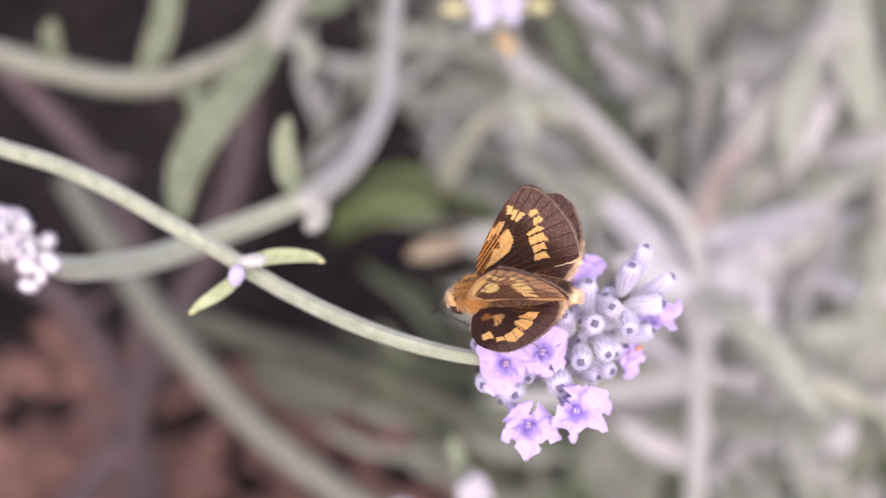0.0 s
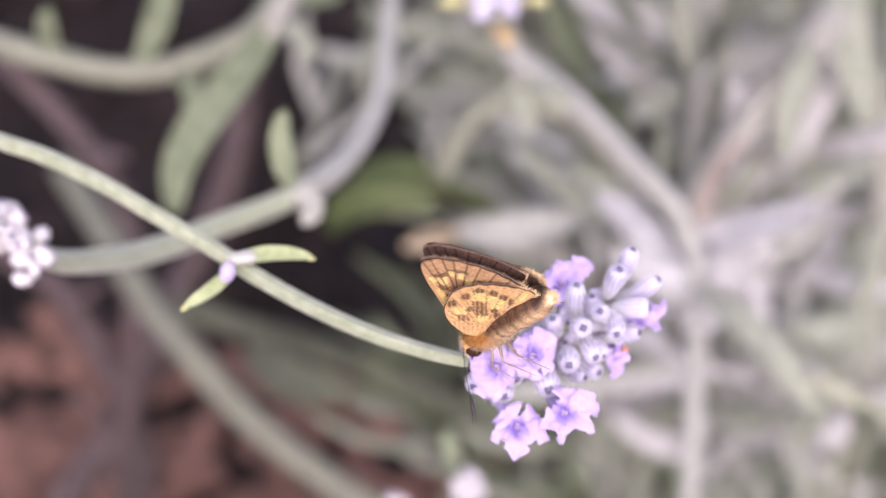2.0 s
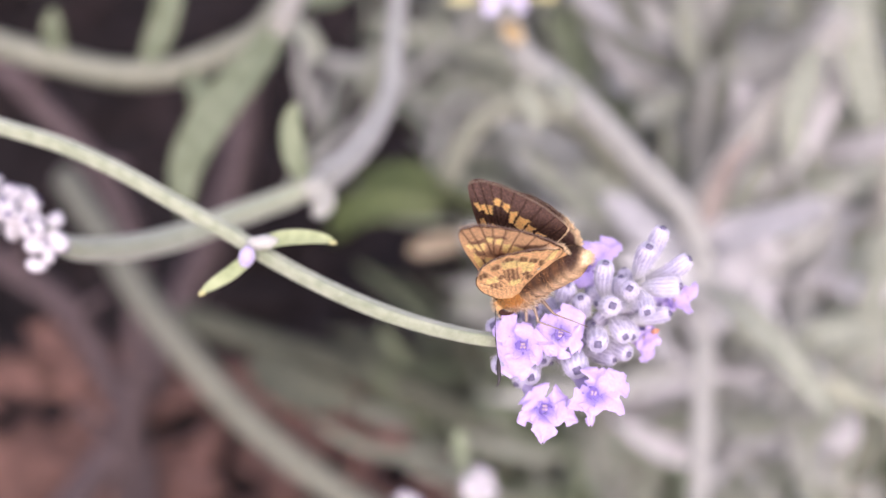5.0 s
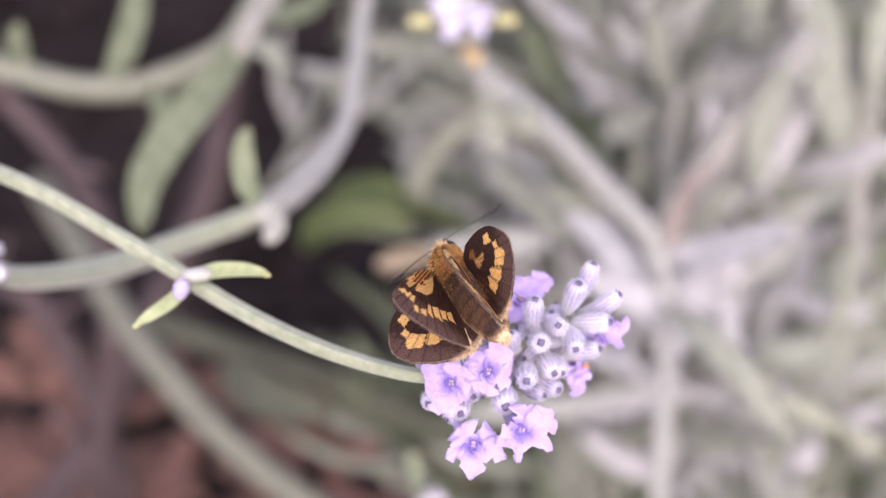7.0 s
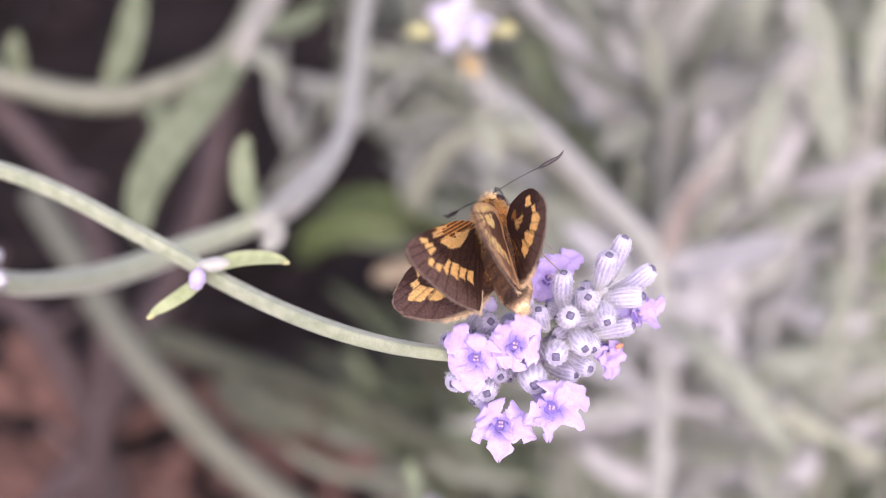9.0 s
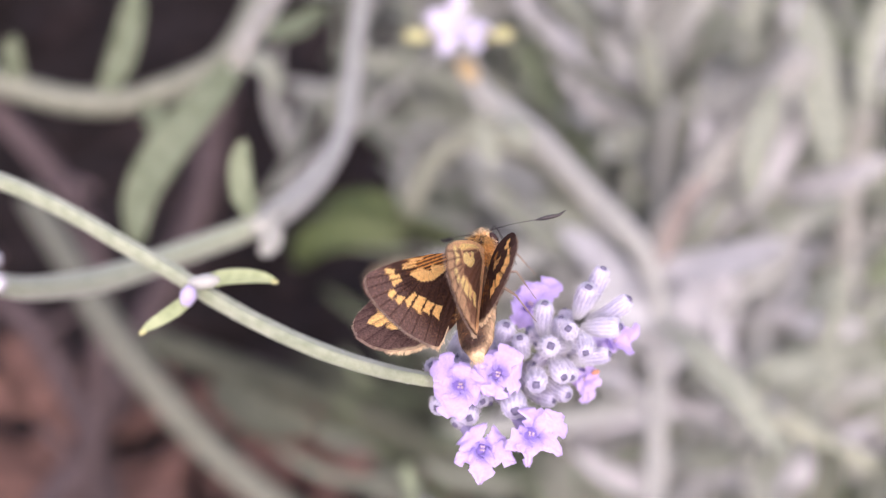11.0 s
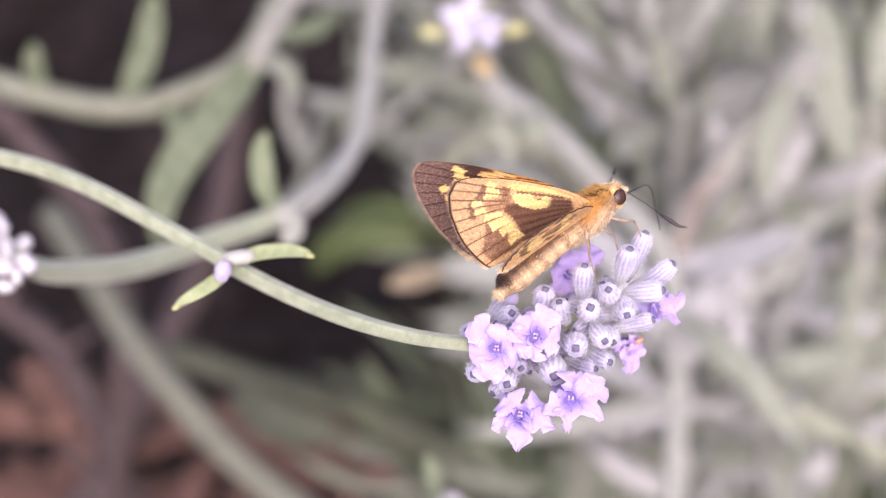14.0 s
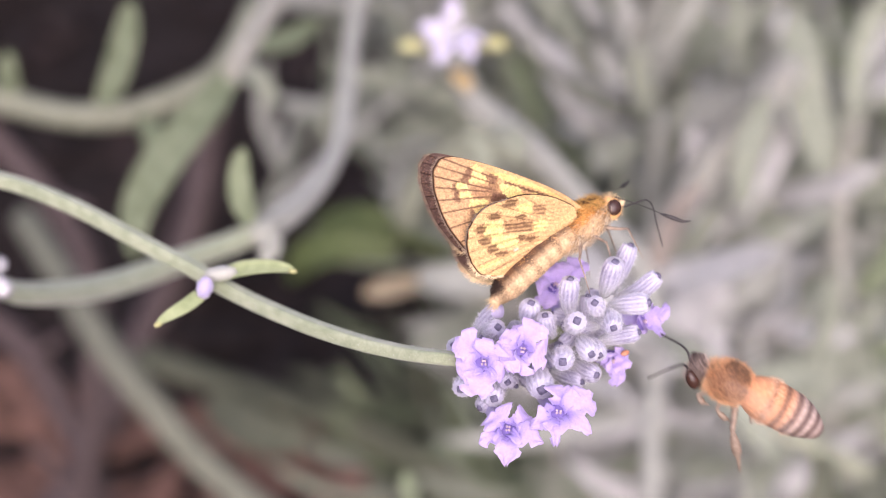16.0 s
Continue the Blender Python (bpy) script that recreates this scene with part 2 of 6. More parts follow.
def blob(center, radii, axis=(0, 0, 1), n=12, m=18, bump=0.0, seed=0):
    """An ellipsoid with its long axis along axis."""
    a = np.asarray(axis, dtype=float)
    a /= np.linalg.norm(a)
    r = np.cross(a, (0.31, 0.9, 0.2))
    r /= np.linalg.norm(r)
    s = np.cross(a, r)
    vs, fs = [], []
    rng = np.random.default_rng(seed)
    for i in range(n + 1):
        th = np.pi * (0.001 + 0.998 * i / n)
        for j in range(m):
            p = 2 * np.pi * j / m
            k = 1 + bump * rng.normal()
            vs.append(np.asarray(center) + k * (a * radii[2] * np.cos(th) + np.sin(th) * (r * radii[0] * np.cos(p) + s * radii[1] * np.sin(p))))
    fs = [(i * m + j, (i + 1) * m + j, (i + 1) * m + (j + 1) % m, i * m + (j + 1) % m) for i in range(n) for j in range(m)]
    return np.array(vs), fs


def join(pieces):
    """Several (verts, faces[, colours]) joined into one."""
    vs, fs, cs, o = [], [], [], 0
    for p in pieces:
        vs.append(p[0])
        fs += [tuple(i + o for i in f) for f in p[1]]
        if len(p) > 2:
            cs.append(np.broadcast_to(p[2], (len(p[0]), 3)))
        o += len(p[0])
    return (np.vstack(vs), fs, np.vstack(cs)) if cs else (np.vstack(vs), fs)


def hairs(roots, dirs, lengths, width, cols=None, bend=0.0, seed=3):
    """Fine hairs: thin three-sided spikes, bent once."""
    rng = np.random.default_rng(seed)
    n = len(roots)
    d = dirs / (np.linalg.norm(dirs, axis=1)[:, None] + 1e-9)
    a = np.cross(d, rng.normal(size=(n, 3)))
    a /= np.linalg.norm(a, axis=1)[:, None] + 1e-9
    b = np.cross(d, a)
    L = lengths[:, None]
    mid = roots + d * L * 0.55
    end = roots + d * L + bend * L * rng.normal(size=(n, 3))
    vs = np.stack([roots + a * width, roots - a * width * 0.5 + b * width * 0.87, roots - a * width * 0.5 - b * width * 0.87,
                   mid + a * width * 0.7, mid - a * width * 0.35 + b * width * 0.6, mid - a * width * 0.35 - b * width * 0.6, end], 1).reshape(-1, 3)
    base = [(0, 1, 4, 3), (1, 2, 5, 4), (2, 0, 3, 5), (3, 4, 6), (4, 5, 6), (5, 3, 6)]
    fs = [tuple(7 * i + k for k in f) for i in range(n) for f in base]
    return (vs, fs, np.repeat(cols, 7, axis=0)) if cols is not None else (vs, fs)


def thing(name, origin, label, category, group="", kind=""):
    """An empty in the resting space, at origin in millimetres."""
    ob = new(name)
    ob.empty_display_size = 0.01
    ob.matrix_world = lpose(*origin, 0, 0, 0)
    return tagged(ob, label, category, group, kind)


# ---- ground ----


def ground():
    n = 90
    u = np.linspace(-1, 1, n)
    g = np.sign(u) * (0.9 * np.abs(u) + 59 * np.abs(u) ** 5)
    vs = [(x * 1000, (y + 0.4) * 1000, 1000 * (0.010 * noise.noise((x * 9, y * 9, 0)) + 0.006 * noise.noise((x * 40, y * 40, 3))) * (1 if abs(x) < 3 and abs(y) < 3 else 0))
          for y in g for x in g]
    fs = [(i * n + j, i * n + j + 1, (i + 1) * n + j + 1, (i + 1) * n + j) for i in range(n - 1) for j in range(n - 1)]
    ob = new("ground", mesh("ground", vs, fs, soil_shaded_mat))
    return tagged(ob, "dark brown garden soil under the lavender bush, bush shade in its colour", "ground", kind="structure")


ground()


def chips(name, label, count, xr, yr, mat, seed):
    rng = np.random.default_rng(seed)
    pieces = []
    for i in range(count):
        # the patch thins out towards its edges
        x = rng.uniform(*xr) + rng.normal() * 70 * (rng.random() < 0.35)
        y = rng.uniform(*yr) + abs(rng.normal()) * (70 if yr[0] > 500 else -60) * (rng.random() < 0.35)
        a = rng.uniform(0, 6.28)
        L, w, h = rng.uniform(12, 55), rng.uniform(5, 16), rng.uniform(2, 6)
        z = rng.uniform(2, 14)
        ca, sa = np.cos(a), np.sin(a)
        tilt = rng.uniform(-0.35, 0.35)
        top = 0.6 + 0.3 * rng.random()
        box = np.array([(sx * L / 2 * k, sy * w / 2 * k, sz * h / 2) for sz, k in ((-1, 1), (1, top)) for sx, sy in ((-1, -1), (1, -1), (1, 1), (-1, 1))])
        box += rng.normal(size=box.shape) * 1.0
        box[:, 2] += box[:, 0] * tilt
        p = np.stack([x + box[:, 0] * ca - box[:, 1] * sa, y + box[:, 0] * sa + box[:, 1] * ca, z + box[:, 2]], 1)
        pieces.append((p, [(3, 2, 1, 0), (4, 5, 6, 7), (0, 1, 5, 4), (1, 2, 6, 5), (2, 3, 7, 6), (3, 0, 4, 7)]))
    v, f = join(pieces)
    ob = new(name, mesh(name, v, f, mat, smooth=False))
    tagged(ob, label, "mulch", kind="stuff")


# far chips darkened for shade; the near litter is a lighter copy
chips("bark_mulch", "reddish brown bark chips scattered on the soil, darkened in colour for shade", 1500, (-520, 520), (600, 1700), bark_shaded_mat, 5)
chips("bark_mulch", "lighter reddish brown bark litter on the soil", 1000, (-450, 300), (330, 616), litter_mat, 6)

# ---- the lavender sprig in flower ----
PIVOT = (-49.3, 13.9, -134.86)
LILAC = np.array([0.62, 0.475, 0.87])
PINKISH = np.array([0.72, 0.585, 0.92])


def rel(p):
    return np.asarray(p, dtype=float) - np.array(PIVOT)


def calyx(parent, base, mouth, r=0.78, seed=0):
    """A ribbed, felted tube with a dark closed mouth."""
    a, b = rel(base), rel(mouth)
    r *= 0.98
    b = b + (b - a) * 0.06
    sides, n = 56, 16
    rng = np.random.default_rng(seed)
    prof = lambda k: r * (0.44 + 0.56 * np.sin(np.pi / 2 * min(1, (1.2 * k) ** 0.85))) * (1.0 if k < 0.84 else 1.0 - 1.3 * (k - 0.84))
    mid = (a + b) / 2 + rng.normal(size=3) * 0.08
    ribs = int(rng.integers(11, 14))
    v, f = tube([a, mid, b], prof, n, sides, ribs, 0.06)
    k = np.repeat(np.linspace(0, 1, n), sides)
    ang = np.tile(np.linspace(0, 2 * np.pi, sides, endpoint=False), n)
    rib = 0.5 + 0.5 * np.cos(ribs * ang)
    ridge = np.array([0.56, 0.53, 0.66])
    # grooves are violet, and darker still to paint the shade between ribs
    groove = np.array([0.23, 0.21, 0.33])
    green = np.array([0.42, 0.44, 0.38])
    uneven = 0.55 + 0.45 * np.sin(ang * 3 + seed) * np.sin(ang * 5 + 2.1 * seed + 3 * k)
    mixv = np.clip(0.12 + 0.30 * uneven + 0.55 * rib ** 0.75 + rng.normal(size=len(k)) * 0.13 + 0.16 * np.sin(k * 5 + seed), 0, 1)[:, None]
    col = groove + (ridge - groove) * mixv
    g = np.clip(0.7 - 1.2 * k, 0, 0.6)[:, None]
    col = col * (1 - g) + green * g
    rimc = smoothstep(0.84, 0.92, k)[:, None] * 0.22
    col = col * (1 - rimc) + np.array([0.68, 0.64, 0.78]) * rimc
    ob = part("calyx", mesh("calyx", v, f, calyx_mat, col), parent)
    # the mouth: a dark squarish plug, sunk a little
    d = (b - a) / np.linalg.norm(b - a)
    pv, pf = tube([b - d * 0.05, b + d * 0.10, b + d * 0.20], lambda q: r * (0.41 - 0.20 * q * q), 6, 16, 4, 0.14)
    part("bud_tip", mesh("bud_tip", pv, pf, throat_mat), ob, "dark violet closed bud tip")
    # felt
    m = 330
    ki = rng.uniform(0.05, 0.90, m)
    ai = rng.uniform(0, 2 * np.pi, m)
    c = spline([a, mid, b], 40)
    t, u, w = frames_along(c)
    ix = (ki * 39).astype(int)
    rad = np.cos(ai)[:, None] * u[ix] + np.sin(ai)[:, None] * w[ix]
    roots = c[ix] + rad * np.array([prof(q) for q in ki])[:, None] * 0.98
    hv, hf = hairs(roots, rad + d * 0.5 + rng.normal(size=(m, 3)) * 0.4, rng.uniform(0.12, 0.42, m), 0.011, seed=seed)
    part("felt", mesh("felt", hv, hf, hair_mat, smooth=False), ob)
    return ob


def petal_blade(start, mid, tip, f, width, seed, slim=False):
    """A broad ragged lobe, narrow at the throat, notched or pointed at the tip."""
    rng = np.random.default_rng(seed)
    n, m = 18, 11
    c = spline([start, (start + mid) / 2 + f * 0.10, mid, tip], n)
    t, _, _ = frames_along(c)
    side = np.cross(t, f)
    side /= np.linalg.norm(side, axis=1)[:, None]
    nrm = np.cross(side, t)
    k = np.linspace(0, 1, n)
    w = width * np.interp(k, [0, 0.2, 0.45, 0.7, 0.86, 0.95, 1], [0.42, 0.62, 0.86, 1.0, 0.86, 0.58, 0.30])
    if slim:
        w = width * np.interp(k, [0, 0.2, 0.45, 0.7, 0.86, 0.95, 1], [0.58, 0.84, 0.82, 0.56, 0.37, 0.24, 0.09])
    el = 1 + 0.24 * np.convolve(rng.normal(size=n + 2), [0.5, 0.5, 0.5], "valid")
    er = 1 + 0.24 * np.convolve(rng.normal(size=n + 2), [0.5, 0.5, 0.5], "valid")
    ph = rng.uniform(0, 6.28, 3)
    top, bot = [], []
    for i in range(n):
        for j in range(m):
            q = (j / (m - 1) - 0.5) * 2
            e = (el if q < 0 else er)[i]
            h = width * ((0.30 if slim else 0.18) * q * q * (1 - 1.3 * k[i]) + 0.09 * abs(q) * np.sin(k[i] * 8 + ph[0] + q * 2.5) + 0.04 * np.sin(q * 6 + ph[1]) * k[i])
            drop = t[i] * (-0.12 * width * k[i] ** 4 * (0.6 - abs(q)) if seed % 3 else 0.0)
            p = c[i] + side[i] * (q * w[i] * 0.5 * e) + nrm[i] * h + drop
            top.append(p + nrm[i] * 0.03)
            bot.append(p - nrm[i] * 0.03)
    o = n * m
    fs = []
    for i in range(n - 1):
        for j in range(m - 1):
            a = i * m + j
            fs += [(a, a + 1, a + m + 1, a + m), (o + a, o + a + m, o + a + m + 1, o + a + 1)]
    rim = [j for j in range(m)] + [i * m + m - 1 for i in range(1, n)] + [(n - 1) * m + j for j in range(m - 2, -1, -1)] + [i * m for i in range(n - 2, 0, -1)]
    fs += [(a, o + a, o + b, b) for a, b in zip(rim, rim[1:] + rim[:1])]
    return np.vstack([top, bot]), fs, n, m


def corolla(parent, center, facing, lobes, width=1.25, base=None, seed=0, shade=1.0):
    """A five-lobed flower: a funnel and one blade a lobe."""
    c, f = rel(center), np.asarray(facing, dtype=float)
    f = f / np.linalg.norm(f)
    rng = np.random.default_rng(seed)
    line = [c - f * 2.2, c - f * 1.0, c - f * 0.35, c - f * 0.10] if base is None else [rel(base), (rel(base) + c - f * 1.6) / 2 - f * 0.2, c - f * 0.9, c - f * 0.10]
    fv, ff = tube(line, lambda k: 0.40 + 0.12 * np.sin(3 * k) + 0.34 * k ** 3, 10, 20)
    k = np.repeat(np.linspace(0, 1, 10), 20)[:, None]
    col = np.array([0.46, 0.34, 0.76]) * k + np.array([0.66, 0.60, 0.82]) * (1 - k)
    col[-20:] = (0.27, 0.19, 0.56)
    ob = part("corolla", mesh("corolla", fv, ff, petal_mat, col), parent, "lilac five-lobed lavender flower")
    for i, tip in enumerate(lobes):
        e = rel(tip)
        out = e - c
        L = np.linalg.norm(out)
        o = out / L
        start = c + o * 0.34 - f * 0.34
        mid = c + o * L * 0.55 + f * (0.16 + 0.1 * rng.random())
        w = width * (0.88 + 0.24 * rng.random())
        # the two hanging flowers: broad upper lobes, pointed lower ones
        slim = seed == 5 or (seed in (3, 4) and out[1] < 0.3)
        if seed in (3, 4) and not slim:
            e, w = c + out * 1.15, w * 1.1
        v, fc, pn, pm = petal_blade(start, mid, e, f, w * (1.34 if seed < 3 else 1.2), seed * 7 + i, slim)
        kk = np.tile(np.repeat(np.linspace(0, 1, pn), pm), 2)[:, None]
        s = np.tile(np.tile(np.abs(np.linspace(-1, 1, pm)), pn), 2)[:, None]
        # flowers facing away get paler petal bases, painted to offset their shade
        deep = np.array([0.33, 0.24, 0.68]) if seed < 5 else np.array([0.60, 0.46, 0.86])
        q = np.clip(kk * 2.3 + 0.08, 0, 1)
        s = np.clip(s + 0.25 * rng.normal(size=s.shape) * kk, 0, 1)
        tint = LILAC + (PINKISH - LILAC) * np.clip(0.35 * kk + 0.45 * s + 0.15 * rng.random(), 0, 1)
        vein = 1 - 0.10 * (np.abs(np.sin(s * 7)) < 0.25)
        part("petal", mesh("petal", v, fc, petal_mat, (deep * (1 - q) + tint * q) * vein * shade), ob)
    pieces = []
    for i in range(4):
        a = i * 1.6 + rng.random()
        p = np.cross(f, (np.cos(a), np.sin(a), 0.2)) * 0.16
        pieces.append(tube([c - f * 0.3 + p * 0.5, c + f * 0.06 + p], 0.035, 5, 6))
        pieces.append(blob(c + f * 0.10 + p, (0.10, 0.10, 0.08), f, 6, 8))
    v, fc = join(pieces)
    part("stamens", mesh("stamens", v, fc, anther_mat), ob, "small brown stamens in the throat")
    return ob


def sprig():
    s = thing("lavender_sprig", PIVOT, "lilac lavender flower head on an arching pale green stem", "lavender")
    stem_pts = [(-60.7, 14.8, -154.13), (-49.9, 12.2, -150.92), (-40.5, 9.3, -146.1), (-34.8, 7.6, -143.69), (-29.2, 5.2, -141.28), (-23.8, 2.3, -138.88), (-18.5, -0.5, -136.47), (-16, -2, -135.18), (-10.9, -4.5, -131.65), (-6.1, -6.4, -128.44), (-1.5, -7.7, -125.55), (2.69, -8.36, -123), (4.32, -8.2, -126.83), (9.04, -6.98, -126.75), (13.39, -5.1, -127.01), (14.45, -4.49, -126.75)]
    v, f = tube([rel(p) for p in stem_pts], lambda k: 0.74 - 0.16 * k if k < 0.72 else 0.62 - 0.9 * (k - 0.72), 110, 24, 4, 0.13)
    part("stem", mesh("stem", v, f, stem_mat), s, "pale green square lavender stem")
    # fine down on the stem
    rng = np.random.default_rng(9)
    c = spline([rel(p) for p in stem_pts[2:12]], 300)
    t, u, w = frames_along(c)
    m = 1500
    ix = rng.integers(0, 300, m)
    a = rng.uniform(0, 6.28, m)
    rad = np.cos(a)[:, None] * u[ix] + np.sin(a)[:, None] * w[ix]
    hv, hf = hairs(c[ix] + rad * 0.60, rad + t[ix] * 0.4, rng.uniform(0.05, 0.16, m), 0.008)
    part("down", mesh("down", hv, hf, hair_mat, smooth=False), s)
    # the node with its two leaves and a small bud
    for pts, wd, nm in (([(-16.4, -1.4, -134.86), (-14.4, -0.8, -134.06), (-12, -0.7, -133.26), (-9.9, -1, -132.61)], 1.5, 4), ([(-17, -2.3, -134.22), (-18.3, -3.5, -133.26), (-19.9, -4.6, -132.61), (-20.8, -5.2, -132.29)], 1.25, 5)):
        v, f = blade([rel(p) for p in pts], wd, (0.1, 0.5, 0.9), 18, 7, 0.22, 0.45, 0.45, seed=nm)
        lf = part("leaf", mesh("leaf", v, f, leaf_mat), s, "small yellow-green leaf with a pale edge")
        tip = rel(pts[-1])
        v, f = blob(tip - (tip - rel(pts[-2])) * 0.12, (0.32, 0.22, 0.42), tip - rel(pts[-2]), 8, 10)
        part("leaf_tip", mesh("leaf_tip", v, f, leaf_tip), lf)
    v, f = blob(rel((-17.2, -2.2, -133.26)), (0.70, 0.66, 0.85), (0.2, 1, 0.2), 12, 18, 0.08)
    part("axillary_bud", mesh("axillary_bud", v, f, calyx_mat, np.array([0.44, 0.38, 0.60])), s, "pale lilac bud at the stem node")
    v, f = blob(rel((-16, -1, -133.9)), (0.8, 0.6, 1.3), (1, 0.1, 0), 12, 16, 0.05)
    part("node_husk", mesh("node_husk", v, f, calyx_mat, np.array([0.42, 0.42, 0.38])), s, "whitish felted husk round the node")
    # calyces: base and mouth
    cal = [
        ((13.98, -3.55, -125.95), (14.62, -1.38, -123.82), 0.80), ((14.59, -3.31, -127.44), (15.97, 0, -126.11), 0.72), ((14.97, -3.87, -127.1), (17.87, -2.25, -125.75), 0.72),
        ((14.38, -4.39, -125.54), (16.94, -4.27, -124.14), 0.80), ((13.7, -4.77, -125.57), (12.99, -4.41, -122.3), 0.70), ((14.21, -4.78, -125.57), (14.31, -6.14, -122.49), 0.70),
        ((13.53, -6.98, -126.2), (16.27, -6.43, -125.16), 0.66), ((11.49, -5.17, -125.58), (11.32, -2.67, -123.92), 0.74), ((11.6, -6.02, -126.18), (11.63, -5.71, -122.21), 0.82),
        ((12.14, -6.65, -125.74), (12.7, -8.03, -123.06), 0.74), ((12.84, -6.97, -126.19), (13.38, -8.08, -123.89), 0.66), ((10.97, -7.78, -126.45), (10.59, -8.61, -122.5), 0.84),
        ((11.63, -8.39, -126.32), (13.13, -9.51, -124.84), 0.72), ((9.97, -9.21, -126.59), (12.08, -9.97, -125.48), 0.68), ((10.07, -6.62, -125.72), (9.47, -5.27, -124.16), 0.70),
        ((8.24, -5.85, -126.43), (8.43, -4.29, -124.86), 0.78), ((8.55, -8.96, -125.94), (9.05, -10.58, -122.98), 1.00), ((5.13, -6.3, -126.64), (5.89, -6.04, -124), 0.74),
        ((4.18, -6.54, -127.66), (5.86, -4.6, -126.07), 0.70), ((3.55, -8.32, -125.82), (2.73, -7.38, -123.9), 0.76), ((4.3, -9.5, -125.95), (3.19, -10.53, -123.83), 0.78),
        ((5.73, -9.94, -126.01), (5.59, -11.22, -123.52), 0.80), ((6.41, -10.27, -126.26), (4.68, -11.82, -125.19), 0.66), ((7.12, -6.96, -126.73), (7.45, -8.41, -124.46), 0.66),
        ((11.16, -9.75, -127.57), (10.68, -7.47, -125.81), 0.60), ((6.03, -8.22, -126.85), (6.58, -9.98, -124.41), 0.66),
    ]
    for i, (a, b, r) in enumerate(cal):
        calyx(s, a, b, r, i + 1)
    # the rest of the two whorls, further round
    rng = np.random.default_rng(77)
    for (ce, count) in (((6.46, -8.32, -126.86), 11), ((8.83, -7.39, -127), 6), ((12.94, -5.57, -126.95), 13)):
        for i in range(count):
            d = rng.normal(size=3) * (1, 1, 0.8)
            d[2] = min(d[2], 0.35 * abs(d[0]) + 0.1)
            d /= np.linalg.norm(d)
            st = np.array(ce) + rng.normal(size=3) * (0.5, 0.3, 0.3)
            calyx(s, st, st + d * rng.uniform(2.0, 2.9), rng.uniform(0.52, 0.70), 60 + i + count)
    # pale unopened petal tips pushing out of some calyces
    for a, b, r in (((15.66, -0.89, -126.19), (16.25, -0.03, -125.91), 0.42), ((5.82, -4.77, -126.09), (6.21, -4.33, -125.64), 0.62), ((17.61, -2.42, -125.77), (18.02, -2.1, -125.54), 0.40)):
        v, f = tube([rel(a), rel(b)], lambda k: r * (1 - 0.6 * k * k), 8, 16, 4, 0.08)
        part("young_petal", mesh("young_petal", v, f, petal_mat, np.array([0.74, 0.66, 0.90])), s, "folded pale lilac young petal")
    # open flowers
    corolla(s, (4.82, -8.74, -121.44), (0.05, 0.1, 1), [(3.02, -6.7, -121.21), (5.69, -7.32, -120.9), (2.82, -9.04, -121.25), (4.34, -11.16, -121.27), (6.4, -9.01, -121.28)], 1.75, (5.59, -8.46, -125.86), seed=1)
    corolla(s, (7.61, -7.8, -121.37), (0.2, 0.0, 1), [(6.7, -6.24, -121.41), (8.82, -5.87, -121.19), (9.37, -8.25, -121.74), (7.2, -9.51, -121.14), (5.92, -8.27, -121.2)], 1.65, (8.14, -7.86, -125.83), seed=2)
    corolla(s, (6.54, -13.47, -122.24), (-0.05, 0.25, 1), [(4.41, -14.5, -122.02), (6.37, -16.1, -121.8), (9.09, -14.42, -122.06), (8.09, -12.8, -122.59), (5.63, -12.29, -122.62)], 1.65, (4.78, -11.18, -125.63), seed=3)
    corolla(s, (10.16, -12.27, -121.45), (0.05, 0.1, 1), [(8.11, -13.36, -121.34), (9.91, -14.73, -121.09), (12.55, -13.81, -121.63), (12.38, -11.41, -121.69), (10.54, -10.58, -121.68)], 1.65, (8.99, -10.82, -125.64), seed=4)
    corolla(s, (17.22, -5.4, -127.69), (0.9, 0.0, 0.5), [(19.27, -4.16, -128.59), (18.82, -6.47, -128.32), (16.43, -5.82, -127.72), (17.89, -3.97, -128.55), (15.98, -5.28, -128.16)], 1.5, (14.63, -5.14, -126.62), seed=5)
    corolla(s, (14.71, -8.38, -127.57), (0.6, -0.3, 0.7), [(15.62, -7.55, -127.39), (15.74, -9.17, -127.36), (14.87, -10.35, -127.17), (13.77, -8.24, -126.53), (14.3, -9.43, -126.66)], 1.45, (12.87, -7.88, -126.89), seed=6)
    corolla(s, (10.48, -2.64, -127.73), (0, 0.6, 0.8), [(9.1, -2.19, -127.67), (10.67, -0.79, -127.94), (12.92, -0.9, -127.98), (11.76, -2.52, -127.33), (9.33, -4.31, -127.09)], 1.75, (10.85, -5.04, -127.58), seed=7)
    v, f = blob(rel((15.59, -7.87, -126.71)), (0.22, 0.2, 0.32), (1, 0.4, 0), 8, 10, 0.08)
    part("withered_petal", mesh("withered_petal", v, f, wither_mat), s, "tiny withered orange petal tip")
    return s


lavender = sprig()

# ---- the bush behind ----
BASE = (60, -300, -574.77)


